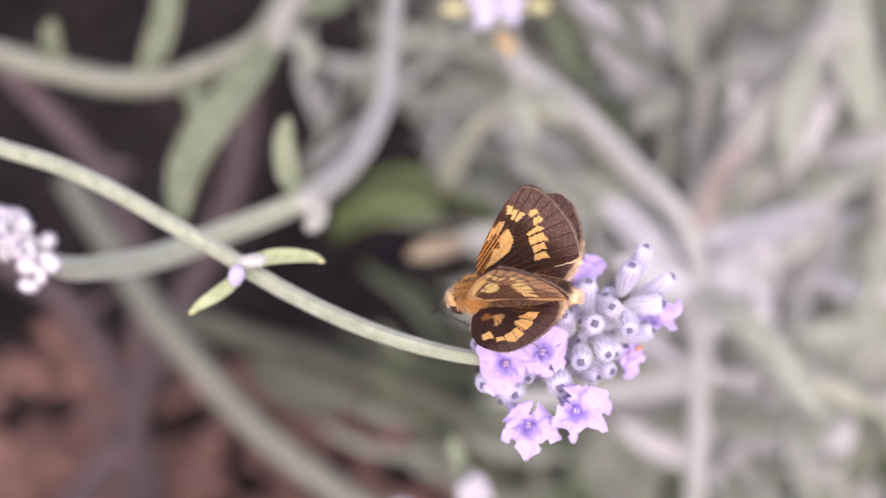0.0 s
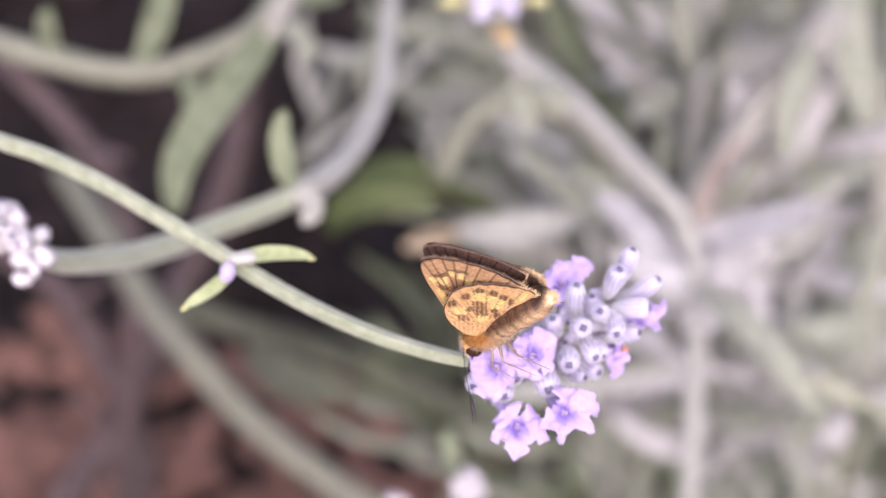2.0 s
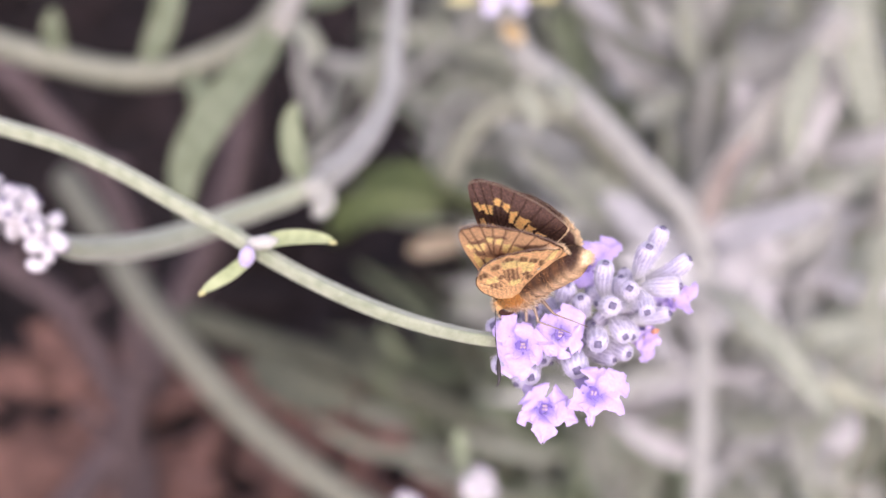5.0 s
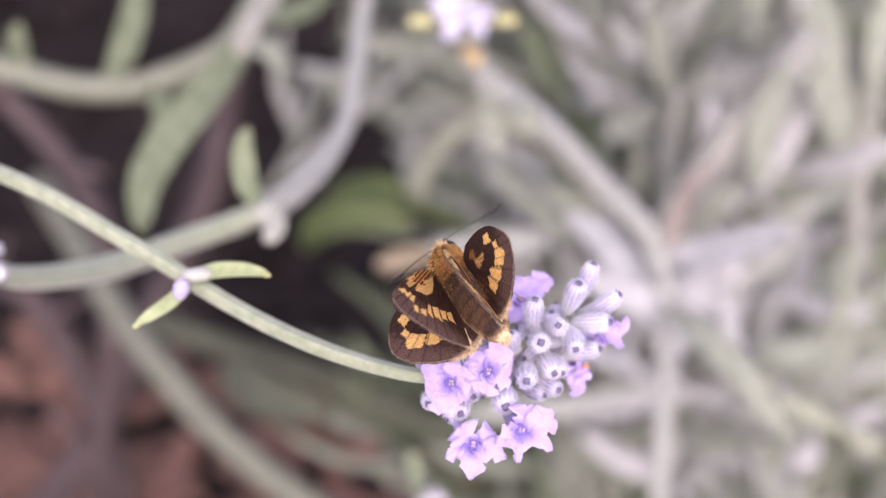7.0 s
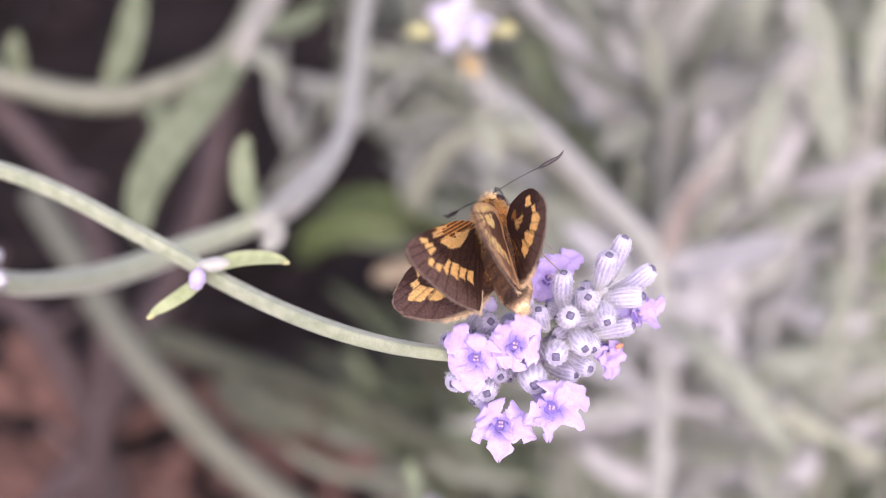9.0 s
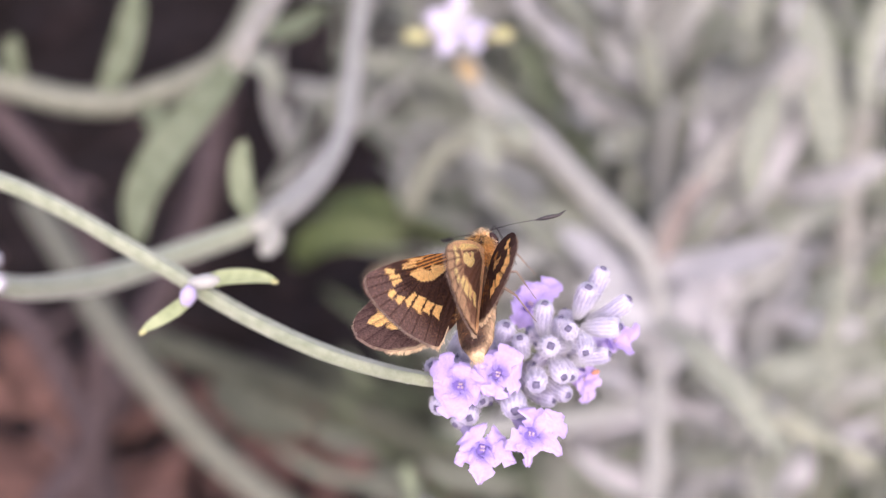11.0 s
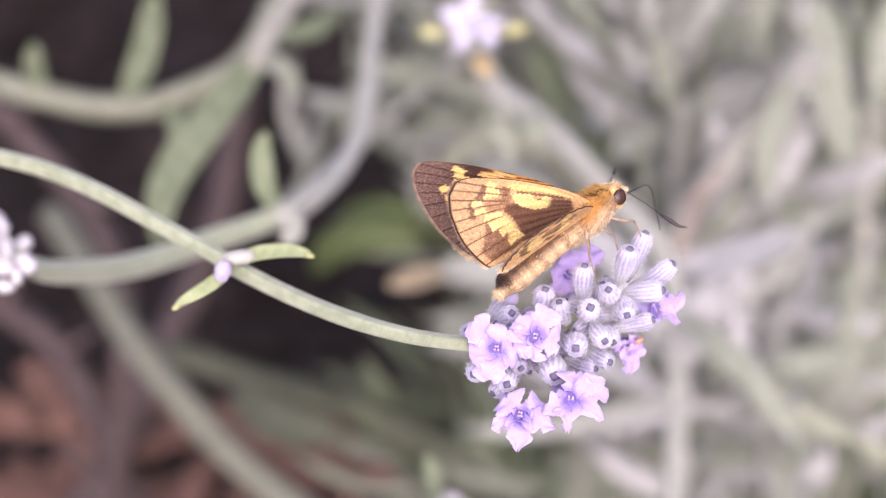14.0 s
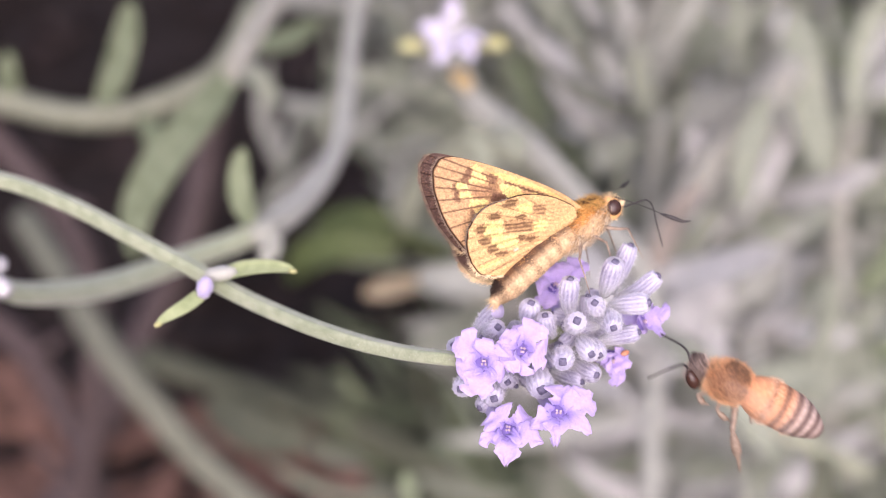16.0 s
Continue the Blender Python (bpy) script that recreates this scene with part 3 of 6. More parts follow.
def stem_thing(label, pts, r, mat=stem_grey, leaves=(), name="lavender_shoot", sides=12, root=None, parts=()):
    """A shoot with its leaves; the far end runs down to the foot of the bush."""
    o = np.array(pts[0])
    s = thing(name, o, label, "lavender", "shoots of the lavender bush")
    line = [np.array(p) - o for p in pts]
    if root is not None:
        line.append(np.array(root) - o)
    rad = (lambda k: 1.3 * r(k)) if callable(r) else 1.3 * r
    v, f = tube(line, rad, 16 * len(line), sides, 4, 0.08, 0.01, len(label))
    part("stem", mesh("stem", v, f, mat), s)
    for lp, wd, lm, ll in leaves:
        v, f = blade([np.array(p) - o for p in lp], 1.3 * wd, (0.1, 0.4, 0.9), 16, 5, 0.18, 0.45, 0.6, 0.03, len(ll))
        part("leaf", mesh("leaf", v, f, lm), s, ll)
    return s


def floret_cluster(parent, o, center, n, spread, r, mat, seed):
    """A loose knot of small faded calyces."""
    rng = np.random.default_rng(seed)
    c = np.array(center) - np.array(o)
    spread, r = 1.15 * spread, 0.95 * r
    for i in range(n):
        d = rng.normal(size=3) * (1, 1, 0.7)
        d /= np.linalg.norm(d)
        a = c + d * spread * 0.2
        b = c + d * spread * rng.uniform(0.75, 1.1)
        v, f = tube([a, (a + b) / 2, b], lambda k: r * (0.6 + 0.5 * np.sin(2.4 * k)), 10, 16, 8, 0.06)
        cal = part("calyx", mesh("calyx", v, f, mat), parent)
        v, f = blob(b + d * 0.1, (r * 0.45, r * 0.45, 0.2), d, 6, 8)
        part("bud_tip", mesh("bud_tip", v, f, throat_mat), cal)


# a second sprig that crosses behind, with a faded head at its end
second = stem_thing("pale green lavender sprig with a faded whitish head", [(-39.5, -0.8, -156.54), (-38.3, -1.8, -160.71), (-35.4, -1.8, -171.15), (-31.4, -0.5, -183.67), (-26.4, 2.1, -194.1), (-21.7, 4.3, -201.33), (-17.5, 6.5, -206.63)],
                    lambda k: 0.78 + 0.30 * min(1, 2 * k), stem_mat, [
    ([(-18.7, 6.9, -204.54), (-19.8, 10.1, -202.45), (-20, 13.6, -201.33), (-19.3, 16.7, -200.37)], 2.3, leaf_dusty, "narrow grey-green leaf standing at the node"),
    ([(-17.1, 6.6, -204.54), (-16, 4, -202.45), (-17.1, 2.2, -202.45)], 2.2, stem_felt, "short pale leaf stub at the node")], name="lavender_sprig")
line = [(-18, 6.1, -205.5), (-17.2, 6.7, -206.63), (-13.6, 10.1, -214.98), (-10.6, 15.4, -227.5), (-8.8, 22.2, -240.02), (-8.5, 31.6, -254.63), (-7.9, 45.2, -271.33), (-2.7, 93.1, -313.07), (60, 140, -401.38), (180, -100, -529.81), BASE]
v, f = tube([np.array(p) - np.array((-39.5, -0.8, -156.54)) for p in line], lambda k: 1.3 * (1.05 + 1.6 * np.exp(-(k / 0.012) ** 2) * 0.2 + 0.2 * min(1, 4 * k)), 180, 14, 4, 0.08, 0.01, 5)
part("upper_stem", mesh("upper_stem", v, f, stem_felt), second, "grey felted stem above the node")
v, f = blob(np.array((-17.7, 6.1, -204.54)) - np.array((-39.5, -0.8, -156.54)), (1.7, 1.5, 2.2), (1, 0.5, 0), 12, 16, 0.06)
part("node_husk", mesh("node_husk", v, f, stem_felt), second, "whitish felted husk round the node")
floret_cluster(second, (-39.5, -0.8, -156.54), (-42.6, 1.4, -156.54), 12, 2.6, 0.85, faded_mat, 3)
floret_cluster(second, (-39.5, -0.8, -156.54), (-39.5, 0.1, -156.54), 9, 2.2, 0.80, faded_mat, 4)
floret_cluster(second, (-39.5, -0.8, -156.54), (-40.1, -2.7, -155.73), 5, 1.5, 0.75, faded_mat, 5)
floret_cluster(second, (-39.5, -0.8, -156.54), (-45.9, 2.3, -157.34), 10, 2.6, 0.85, faded_mat, 6)

# a sprig that runs in from above with small flowers and a yellowed leaf
top = stem_thing("pale lavender sprig with small whitish lilac flowers", [(7.3, 39.8, -244.2), (9.4, 33.8, -250.46), (12.2, 28.9, -254.63), (18.7, 25.7, -262.98), (26.5, 19.8, -271.33), (34.2, 13, -279.68), (42.1, 6.2, -285.94), (46.6, -3, -290.11), (47.1, -12.3, -292.2), (47.1, -29, -294.29), (47.7, -49.1, -302.64)],
                 1.55, stem_white, [
    ([(8.9, 33.5, -248.37), (9.6, 31.2, -244.2), (10.4, 29.2, -242.11)], 2.6, leaf_yellow, "small yellowed leaf"),
    ([(3.9, 36.1, -242.11), (1.8, 35.9, -240.02), (-0.2, 35.6, -240.02)], 1.8, leaf_tip, "yellow-green bract tip"),
    ([(12.1, 36.1, -242.11), (14.1, 36.4, -240.02), (16.2, 36.1, -240.02)], 1.8, leaf_tip, "yellow-green bract tip"),
    ([(14.3, 26.6, -258.81), (18, 23.3, -252.55), (19.7, 20.2, -252.55)], 3.4, leaf_grey, "grey-green leaf"),
    ([(13.4, 28.5, -258.81), (12.7, 22.6, -254.63), (14.5, 17.2, -254.63)], 3.0, leaf_grey, "grey-green leaf"),
    ([(46.4, 1.1, -290.11), (54, 2.6, -279.68), (61, 4.7, -271.33), (65.3, 6.2, -267.16)], 5.4, leaf_white, "broad pale felted leaf"),
    ([(46.4, -8.1, -290.11), (51, -11.8, -279.68), (58.1, -19.4, -275.5), (63.9, -27.2, -275.5), (67.1, -30.4, -273.42)], 4.6, leaf_grey, "grey-green narrow leaf"),
    ([(46.4, 2.2, -290.11), (48, 10.1, -283.85), (49.7, 14.8, -277.59), (53.2, 18.1, -275.5)], 3.0, leaf_brownish, "pale brownish leaf"),
    ([(46.8, -8.1, -290.11), (40.9, -6.1, -292.2), (32.1, -3, -296.38)], 5.5, leaf_white, "pale felted leaf"), ([(46.8, -12.2, -290.11), (41.2, -3, -294.29), (35.5, 4.3, -298.46), (29.5, 8.7, -302.64)], 5.5, leaf_white, "pale felted leaf"), ([(46.9, -16.4, -292.2), (51.6, -8, -288.03), (54.8, -2.9, -283.85)], 5.0, leaf_white, "pale felted leaf")], root=(70, -260, -622.93), name="lavender_sprig")
TOP = (7.3, 39.8, -244.2)
for a, b, w in (((7.6, 38.1, -244.2), (5.4, 33, -240.02), 2.3), ((7.6, 38.1, -244.2), (3.7, 36.4, -240.02), 2.2), ((8.3, 38.1, -244.2), (11.4, 33.9, -240.02), 2.4), ((8.3, 38.1, -244.2), (12.8, 37, -240.02), 2.2), ((7.6, 39, -244.2), (2.7, 39, -242.11), 2.4), ((7.6, 40.7, -244.2), (8.2, 43.8, -242.11), 2.4)):
    v, f = blade([np.array(a) - np.array(TOP), (np.array(a) + np.array(b)) / 2 - np.array(TOP) + np.array((0, 0, 0.6)), np.array(b) - np.array(TOP)], 1.05 * w, (0.1, 0.3, 0.9), 10, 5, 0.2, 0.2, 0.6, 0.08, 3)
    part("petal", mesh("petal", v, f, petal_mat, np.array([0.80, 0.76, 0.90])), top, "pale whitish lilac petal")
floret_cluster(top, TOP, (7.9, 39, -244.2), 8, 2.6, 0.9, faded_mat, 8)

# shoots and leaves of the bush, one by one
stem_thing("grey-green lavender shoot with upright side leaves", [(-25.5, 50.3, -283.85), (-28.6, 41.6, -279.68), (-32.3, 35.9, -277.59), (-38.4, 32.3, -275.5), (-47.2, 29, -275.5), (-56.9, 28.7, -275.5), (-67.2, 31.1, -277.59), (-77.6, 33.9, -279.68), (-95.2, 38.8, -288.03), (-95, -20, -256.88), (-60, -180, -369.26)],
           1.75, stem_mid, [([(-67.2, 31.7, -277.59), (-66.9, 35.9, -273.42), (-66.1, 39.4, -271.33)], 2.8, leaf_shade_dim, "grey-green leaf"), ([(-51.6, 29.3, -275.5), (-48.7, 34.9, -273.42), (-46.5, 42.3, -271.33), (-46, 48.1, -271.33)], 3.8, leaf_shade_dim, "long grey-green leaf"),
                            ([(-44.2, 29.3, -275.5), (-42.1, 25, -271.33), (-41.7, 21.7, -271.33)], 3.0, leaf_shade_dim, "grey-green leaf"), ([(-30.8, 37.4, -277.59), (-25.7, 36.2, -275.5), (-22.3, 32.3, -275.5), (-22.8, 30.3, -275.5)], 3.0, leaf_grey, "grey-green leaf"), ([(-28.6, 41.6, -279.68), (-20.5, 43.3, -283.85), (-14.7, 48, -288.03)], 3.6, leaf_shade_dim, "grey-green leaf")], root=BASE)
stem_thing("broad grey-green leaf shoot", [(-27.2, 31.4, -252.55), (-25.6, 36.1, -254.63), (-20.8, 46.6, -262.98), (10, 100, -305.04), (90, -60, -465.59)], 1.2, stem_grey,
           [([(-26.3, 33.1, -252.55), (-31.1, 25.6, -248.37), (-36.5, 17.9, -246.28), (-40.2, 10.5, -246.28), (-40.9, 3.6, -248.37)], 5.0, leaf_shade_dim, "long tapering grey-green leaf")], root=BASE)
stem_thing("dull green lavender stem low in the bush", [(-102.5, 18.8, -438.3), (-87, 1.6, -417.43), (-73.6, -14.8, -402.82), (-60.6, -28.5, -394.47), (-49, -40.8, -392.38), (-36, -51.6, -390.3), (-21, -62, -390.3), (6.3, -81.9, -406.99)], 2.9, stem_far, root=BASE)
stem_thing("dull green lavender stem deep in the bush", [(-72.1, -18.9, -448.74), (-47.6, -26.5, -442.48), (-22.1, -33.6, -434.13), (5.4, -43.7, -427.87), (32.7, -54.3, -427.87), (64.5, -71.2, -438.3)], 2.9, leaf_shade_dull, [([(-50.5, -30.1, -427.87), (-36, -38.2, -417.43), (-21, -40.8, -413.26)], 9, leaf_shade_dull, "dull green leaf")], root=BASE)
stem_thing("shaded green leaf shoot", [(-27.2, 2.9, -396.56), (-14.3, 9.7, -388.21), (-0.5, 12.4, -384.04), (15.8, 5.6, -386.12), (30.3, -16.7, -396.56), (39.3, -67.8, -417.43)], 1.5, leaf_shaded,
           [([(-26.1, 4.2, -379.86), (-17.6, 8.7, -371.51), (-8.4, 9.3, -369.43), (-0.5, 6.7, -369.43)], 7.5, leaf_shaded, "deep green leaf in shade"), ([(-19.8, 15.2, -388.21), (-8.6, 16.3, -379.86), (4.8, 12.1, -375.69)], 6, leaf_shaded, "dull green leaf")], root=BASE)
stem_thing("dry tan leaf on a thin shoot", [(24.9, 2.7, -358.99), (14.6, 1.6, -354.82), (6.9, 0.6, -350.64), (33.1, -7.6, -365.25), (38.7, -64.4, -396.56)][::-1], 1.0, stem_grey,
           [([(4.0, 1.2, -348.39), (0.5, 0.4, -346.47), (-4.6, -1.0, -344.38), (-7.6, -1.6, -344.38)], 3.8, leaf_dry, "dry pale tan leaf"), ([(3.5, 1.2, -351.6), (18, 2.5, -350.64), (32, 5.2, -350.64)], 6.5, leaf_pale, "pale grey leaf")], root=BASE)
stem_thing("arching green lavender shoot", [(0.7, 13.1, -333.94), (3.6, 20.5, -329.77), (8.8, 26.8, -327.68), (15.7, 28.7, -325.6), (22.7, 27.4, -327.68), (32.4, 22, -344.38), (46, 2.8, -375.69), (51.3, -36.3, -396.56), (54, -75.2, -417.43)], 2.0, stem_mid, root=BASE)
stem_thing("brownish pale lavender stem", [(84.8, 48.8, -344.38), (76.1, 38.4, -338.12), (65.7, 26.1, -333.94), (57.4, 14.3, -333.94), (51.9, 2.6, -344.38), (48.6, -21.1, -375.69), (46.7, -67.8, -417.43)], 2.6, stem_grey, [([(77.5, 41.5, -333.94), (71.9, 28.1, -329.77), (70.7, 16.4, -329.77)], 5, leaf_grey, "grey-green leaf")], root=BASE)
stem_thing("tall shoot with a long pale leaf", [(105.4, 46.6, -365.25), (101.5, 18.2, -365.25), (103.1, -21.1, -375.69), (103.1, -66.1, -406.99)], 1.8, stem_grey,
           [([(87.6, 62.1, -350.64), (87.7, 46.7, -346.47), (90.2, 34.4, -346.47), (93.3, 24, -346.47)], 8.0, leaf_grey, "long broad grey leaf"), ([(101.5, 18.2, -365.25), (87.4, 13.9, -354.82), (76.4, 2.6, -350.64)], 5, leaf_grey, "grey-green leaf"), ([(100.3, 2.7, -365.25), (89.9, -9.9, -354.82), (86.3, -22.2, -350.64)], 6, leaf_grey, "grey-green leaf")], root=BASE)
stem_thing("green lavender shoot slanting out of the bush", [(98.7, -37.7, -333.94), (85.9, -32, -329.77), (71.9, -23.2, -329.77), (61, -15.8, -333.94), (56.8, -12.7, -344.38), (52.6, -21.1, -375.69), (49.6, -67.8, -417.43)], 2.0, stem_dim,
           [([(85.9, -32, -329.77), (86.5, -38.8, -323.51), (81.4, -47.6, -321.42)], 5, leaf_shade_dull, "green leaf"), ([(71.9, -23.2, -329.77), (75.6, -18.3, -325.6), (87.1, -17.2, -325.6)], 5, leaf_grey, "grey-green leaf")], root=BASE)
stem_thing("low shoot with a small lilac flower", [(2.3, -35.6, -246.28), (2.7, -31.3, -246.28), (1.4, -29.5, -246.28), (4.1, -41.3, -254.63), (5.6, -65.7, -281.77)], 0.8, leaf_dusty,
           [([(2.7, -33.6, -244.2), (1.8, -30.7, -242.11), (1.4, -28.2, -242.11)], 1.7, leaf_dusty, "yellow-green bract")], root=BASE)
low = stem_thing("low lavender head, pale lilac", [(4.4, -37.6, -242.11), (4.4, -45.2, -246.28), (5.6, -75.6, -281.77)], 1.0, stem_grey, root=BASE, name="lavender_sprig")
floret_cluster(low, (4.4, -37.6, -242.11), (4.8, -36.6, -242.11), 10, 2.4, 0.9, faded_mat, 12)
floret_cluster(low, (4.4, -37.6, -242.11), (-5.9, -39.7, -242.11), 6, 1.8, 0.9, faded_mat, 13)
twig_a = stem_thing("thin dark woody twig", [(-146.4, 66.1, -490.48), (-122.9, 46, -480.04), (-103.4, 25.4, -475.87), (-90.8, 3.5, -471.7), (-92.6, -36.3, -490.48), (-100.6, -107.3, -542.66)], 2.6, twig_mat, name="woody_twig", root=BASE)
twig_b = stem_thing("dark woody twig low in the bush", [(-117.6, -95.5, -500.92), (-104.1, -62.6, -521.79), (-91.1, -29.9, -532.22), (-70.4, 23.4, -546.83), (-66.6, 68, -563.53)][::-1], 4.2, twig_mat, name="woody_twig", root=BASE)
twig_c = stem_thing("leaning dark brown woody twig", [(-178.6, 4.3, -584.4), (-151, -7.9, -573.97), (-128.4, -23.7, -563.53), (-104.4, -71.6, -563.53), (-100, -115.6, -584.4)], 3.5, twig_mat, name="woody_twig", root=BASE)

for tw, first, sides in ((twig_a, (-146.4, 66.1, -490.48), (((-103.4, 25.4, -475.87), (-90, 22.9, -459.17)), ((-122.9, 46, -480.04), (-116.2, 54.2, -463.35)))),
                         (twig_b, (-66.6, 68, -563.53), (((-91.1, -29.9, -532.22), (-78.5, -21.5, -511.35)), ((-104.1, -62.6, -521.79), (-113.3, -49.8, -505.09)))),
                         (twig_c, (-178.6, 4.3, -584.4), (((-128.4, -23.7, -563.53), (-112.1, -15.2, -542.66)), ((-151, -7.9, -573.97), (-142.2, 4.1, -555.18))))):
    for a, b in sides:
        a, b = np.array(a) - np.array(first), np.array(b) - np.array(first)
        v, f = tube([a, (a + b) / 2 + (0, 0, 1.5), b], (2.6, 1.2), 10, 8, 3, 0.12, 0.05, 3)
        part("side_twig", mesh("side_twig", v, f, twig_mat), tw)


def foliage(name, label, count, box, depths, mats, seed, upright, widths=(2.2, 4.6), reach=1.0):
    """Uncountable shoots further back: thin stems set with narrow leaves."""
    rng = np.random.default_rng(seed)
    pieces = {m: [] for m in range(len(mats))}
    for i in range(count):
        d = rng.uniform(*depths)
        w = d / 1.6
        y = rng.uniform(box[2], box[3]) * w
        # lower down the edge of the bush draws back and bare soil shows
        x = rng.uniform(box[0] + 0.4 * max(0, 0.06 - y / w), box[1]) * w
        a = rng.normal(np.pi / 2, upright)
        L = reach * rng.uniform(0.20, 0.42) * w
        e = np.array([np.cos(a), np.sin(a), rng.normal() * 0.55])
        p0 = np.array([x, y, -d]) - e * L * 0.5
        p1 = np.array([x, y, -d]) + rng.normal(size=3) * 0.04 * w
        p2 = np.array([x, y, -d]) + e * L * 0.5 + rng.normal(size=3) * 0.05 * w
        k = rng.integers(0, len(mats))
        pieces[k].append(tube([p0, p1, p2], (1.4, 0.7), 8, 6))
        c = spline([p0, p1, p2], 12)
        t, u, side = frames_along(c)
        for j in range(int(rng.integers(6, 12))):
            q = rng.integers(2, 12)
            b = rng.uniform(0, 6.28)
            o = np.cos(b) * u[q] + np.sin(b) * side[q]
            ll = rng.uniform(14, 36) * w / 200 * (sum(widths) / 6.8) ** 0.6
            tip = c[q] + t[q] * ll * 0.75 + o * ll * 0.55 + rng.normal(size=3) * 1.5
            mid = (c[q] + tip) / 2 + o * ll * 0.12
            pieces[int(rng.integers(0, len(mats)))].append(blade([c[q], mid, tip], rng.uniform(*widths), (0.1, 0.1, 0.99), 7, 3, 0.2, 0.25, 0.6))
    for k, ps in pieces.items():
        if ps:
            v, f = join(ps)
            ob = new(name, mesh(name, v, f, mats[k]))
            ob.matrix_world = W
            tagged(ob, label, "foliage", kind="stuff")


foliage("lavender_foliage", "dense grey-green lavender shoots behind the flower", 105, (0.15, 0.58, -0.34, 0.34), (385, 546), (leaf_grey, leaf_pale, leaf_dusty, leaf_grey), 21, 0.75, (3.5, 8))
foliage("lavender_foliage", "grey-green lavender shoots deep in the bush", 120, (0.12, 0.56, -0.4, 0.4), (514, 706), (leaf_grey, leaf_dusty, leaf_shade_dim, leaf_shade_dull), 22, 0.7, (5, 11))
# added pale shoots; their light tone stands in for bright lens haze
foliage("lavender_foliage", "pale felted lavender shoots close behind the flower, haze in their tone", 34, (0.235, 0.34, -0.2, 0.12), (345, 425), (leaf_pale, leaf_grey, leaf_white), 29, 0.7, (4, 7.5), 0.55)
foliage("lavender_foliage", "grey-green lavender tips behind the butterfly", 22, (0.09, 0.22, 0.0, 0.15), (409, 482), (leaf_pale, leaf_grey), 33, 0.8, (3, 5.5), 0.4)
foliage("lavender_foliage", "pale lavender tips just behind the flower head", 22, (0.17, 0.27, -0.16, 0.02), (361, 433), (leaf_pale, leaf_grey), 34, 0.8, (3.5, 6), 0.4)
# shade under the flower head is in these leaf colours
foliage("lavender_foliage", "lavender shoots under the flower head, darkened in colour for shade", 15, (-0.05, 0.12, -0.27, -0.10), (433, 530), (leaf_shade_dim, leaf_shade_dull), 35, 0.7, (3, 5), 0.5)
foliage("lavender_foliage", "grey lavender tips low behind the flower head", 14, (0.03, 0.2, -0.27, -0.18), (385, 466), (leaf_grey, leaf_shade_dim), 36, 0.8, (3, 5), 0.45)
foliage("lavender_foliage", "grey lavender shoots at the top of the bush", 24, (-0.05, 0.14, 0.15, 0.36), (385, 530), (leaf_grey, leaf_pale), 27, 0.6)

# ---- the skipper butterfly ----
TAWNY = np.array([0.72, 0.31, 0.075])
CREAM = np.array([0.88, 0.68, 0.42])
SPOT = np.array([1.0, 0.60, 0.22])
YELLOW = np.array([1.0, 0.77, 0.32])
BROWN = np.array([0.066, 0.035, 0.028])
OCHRE = np.array([0.95, 0.54, 0.22])
FORE = [(-15, 1.9), (-11, 3.6), (-7.6, 5.5), (-5.6, 7.3), (-3.8, 9.5), (-2.5, 11.0), (-1.4, 12.3), (0, 13.0), (1.1, 13.3), (4.4, 13.5), (9.7, 13.1), (14.3, 12.55), (21.8, 11.7), (28.7, 10.8), (34.4, 10.15), (37, 9.8), (38.4, 8.4), (40, 5.6), (44, 3.8), (50, 2.6)]
HIND = [(-36, 1.6), (-26, 2.2), (-18, 3.1), (-9, 4.7), (-3, 6.0), (6, 7.7), (10.4, 8.75), (15.2, 9.4), (22.7, 9.8), (31, 9.7), (40.2, 9.3), (48.7, 8.75), (53.6, 8.0), (58, 7.3), (63, 6.5), (69, 5.4), (76, 4.4), (86, 3.4), (98, 2.4)]
# pale spots of the upper forewing, in millimetres from the hinge along and across the wing
SPOTS_F = [
    ((10.55, -0.37), (10.8, 0.02), (9.85, 0.22), (9.6, -0.18)), ((10.46, 0.14), (10.56, 0.47), (9.2, 0.5), (9.25, 0.27)), ((10.45, 0.6), (10.55, 1.02), (9.25, 0.74), (9.27, 0.54)),
    ((10.6, 1.18), (11.2, 1.25), (11.5, 1.5), (11.2, 1.85), (10.4, 1.5)), ((10.25, 1.66), (10.95, 1.98), (10.7, 2.38), (9.65, 1.95)), ((8.45, 1.74), (9.85, 2.15), (9.75, 2.75), (9.1, 2.35), (8.15, 1.95)),
    ((7.9, 2.0), (8.9, 2.48), (9.3, 2.75), (8.55, 3.4), (8.3, 3.0), (7.25, 2.4)), ((7.15, 2.5), (8.2, 3.15), (7.6, 3.55), (7.4, 3.25), (6.45, 2.88)), ((6.3, 2.92), (7.2, 3.5), (6.65, 4.1), (6.4, 3.75), (5.55, 3.15)),
]
CELL_F = ((8.05, 0.36), (7.5, 0.9), (6.75, 1.14), (5.45, 1.18), (3.45, 0.66), (2.03, 0.12), (3.6, 0.22), (5.0, 0.02), (5.27, 0.45), (5.75, 0.4), (6.3, 0.10), (7.4, 0.22))
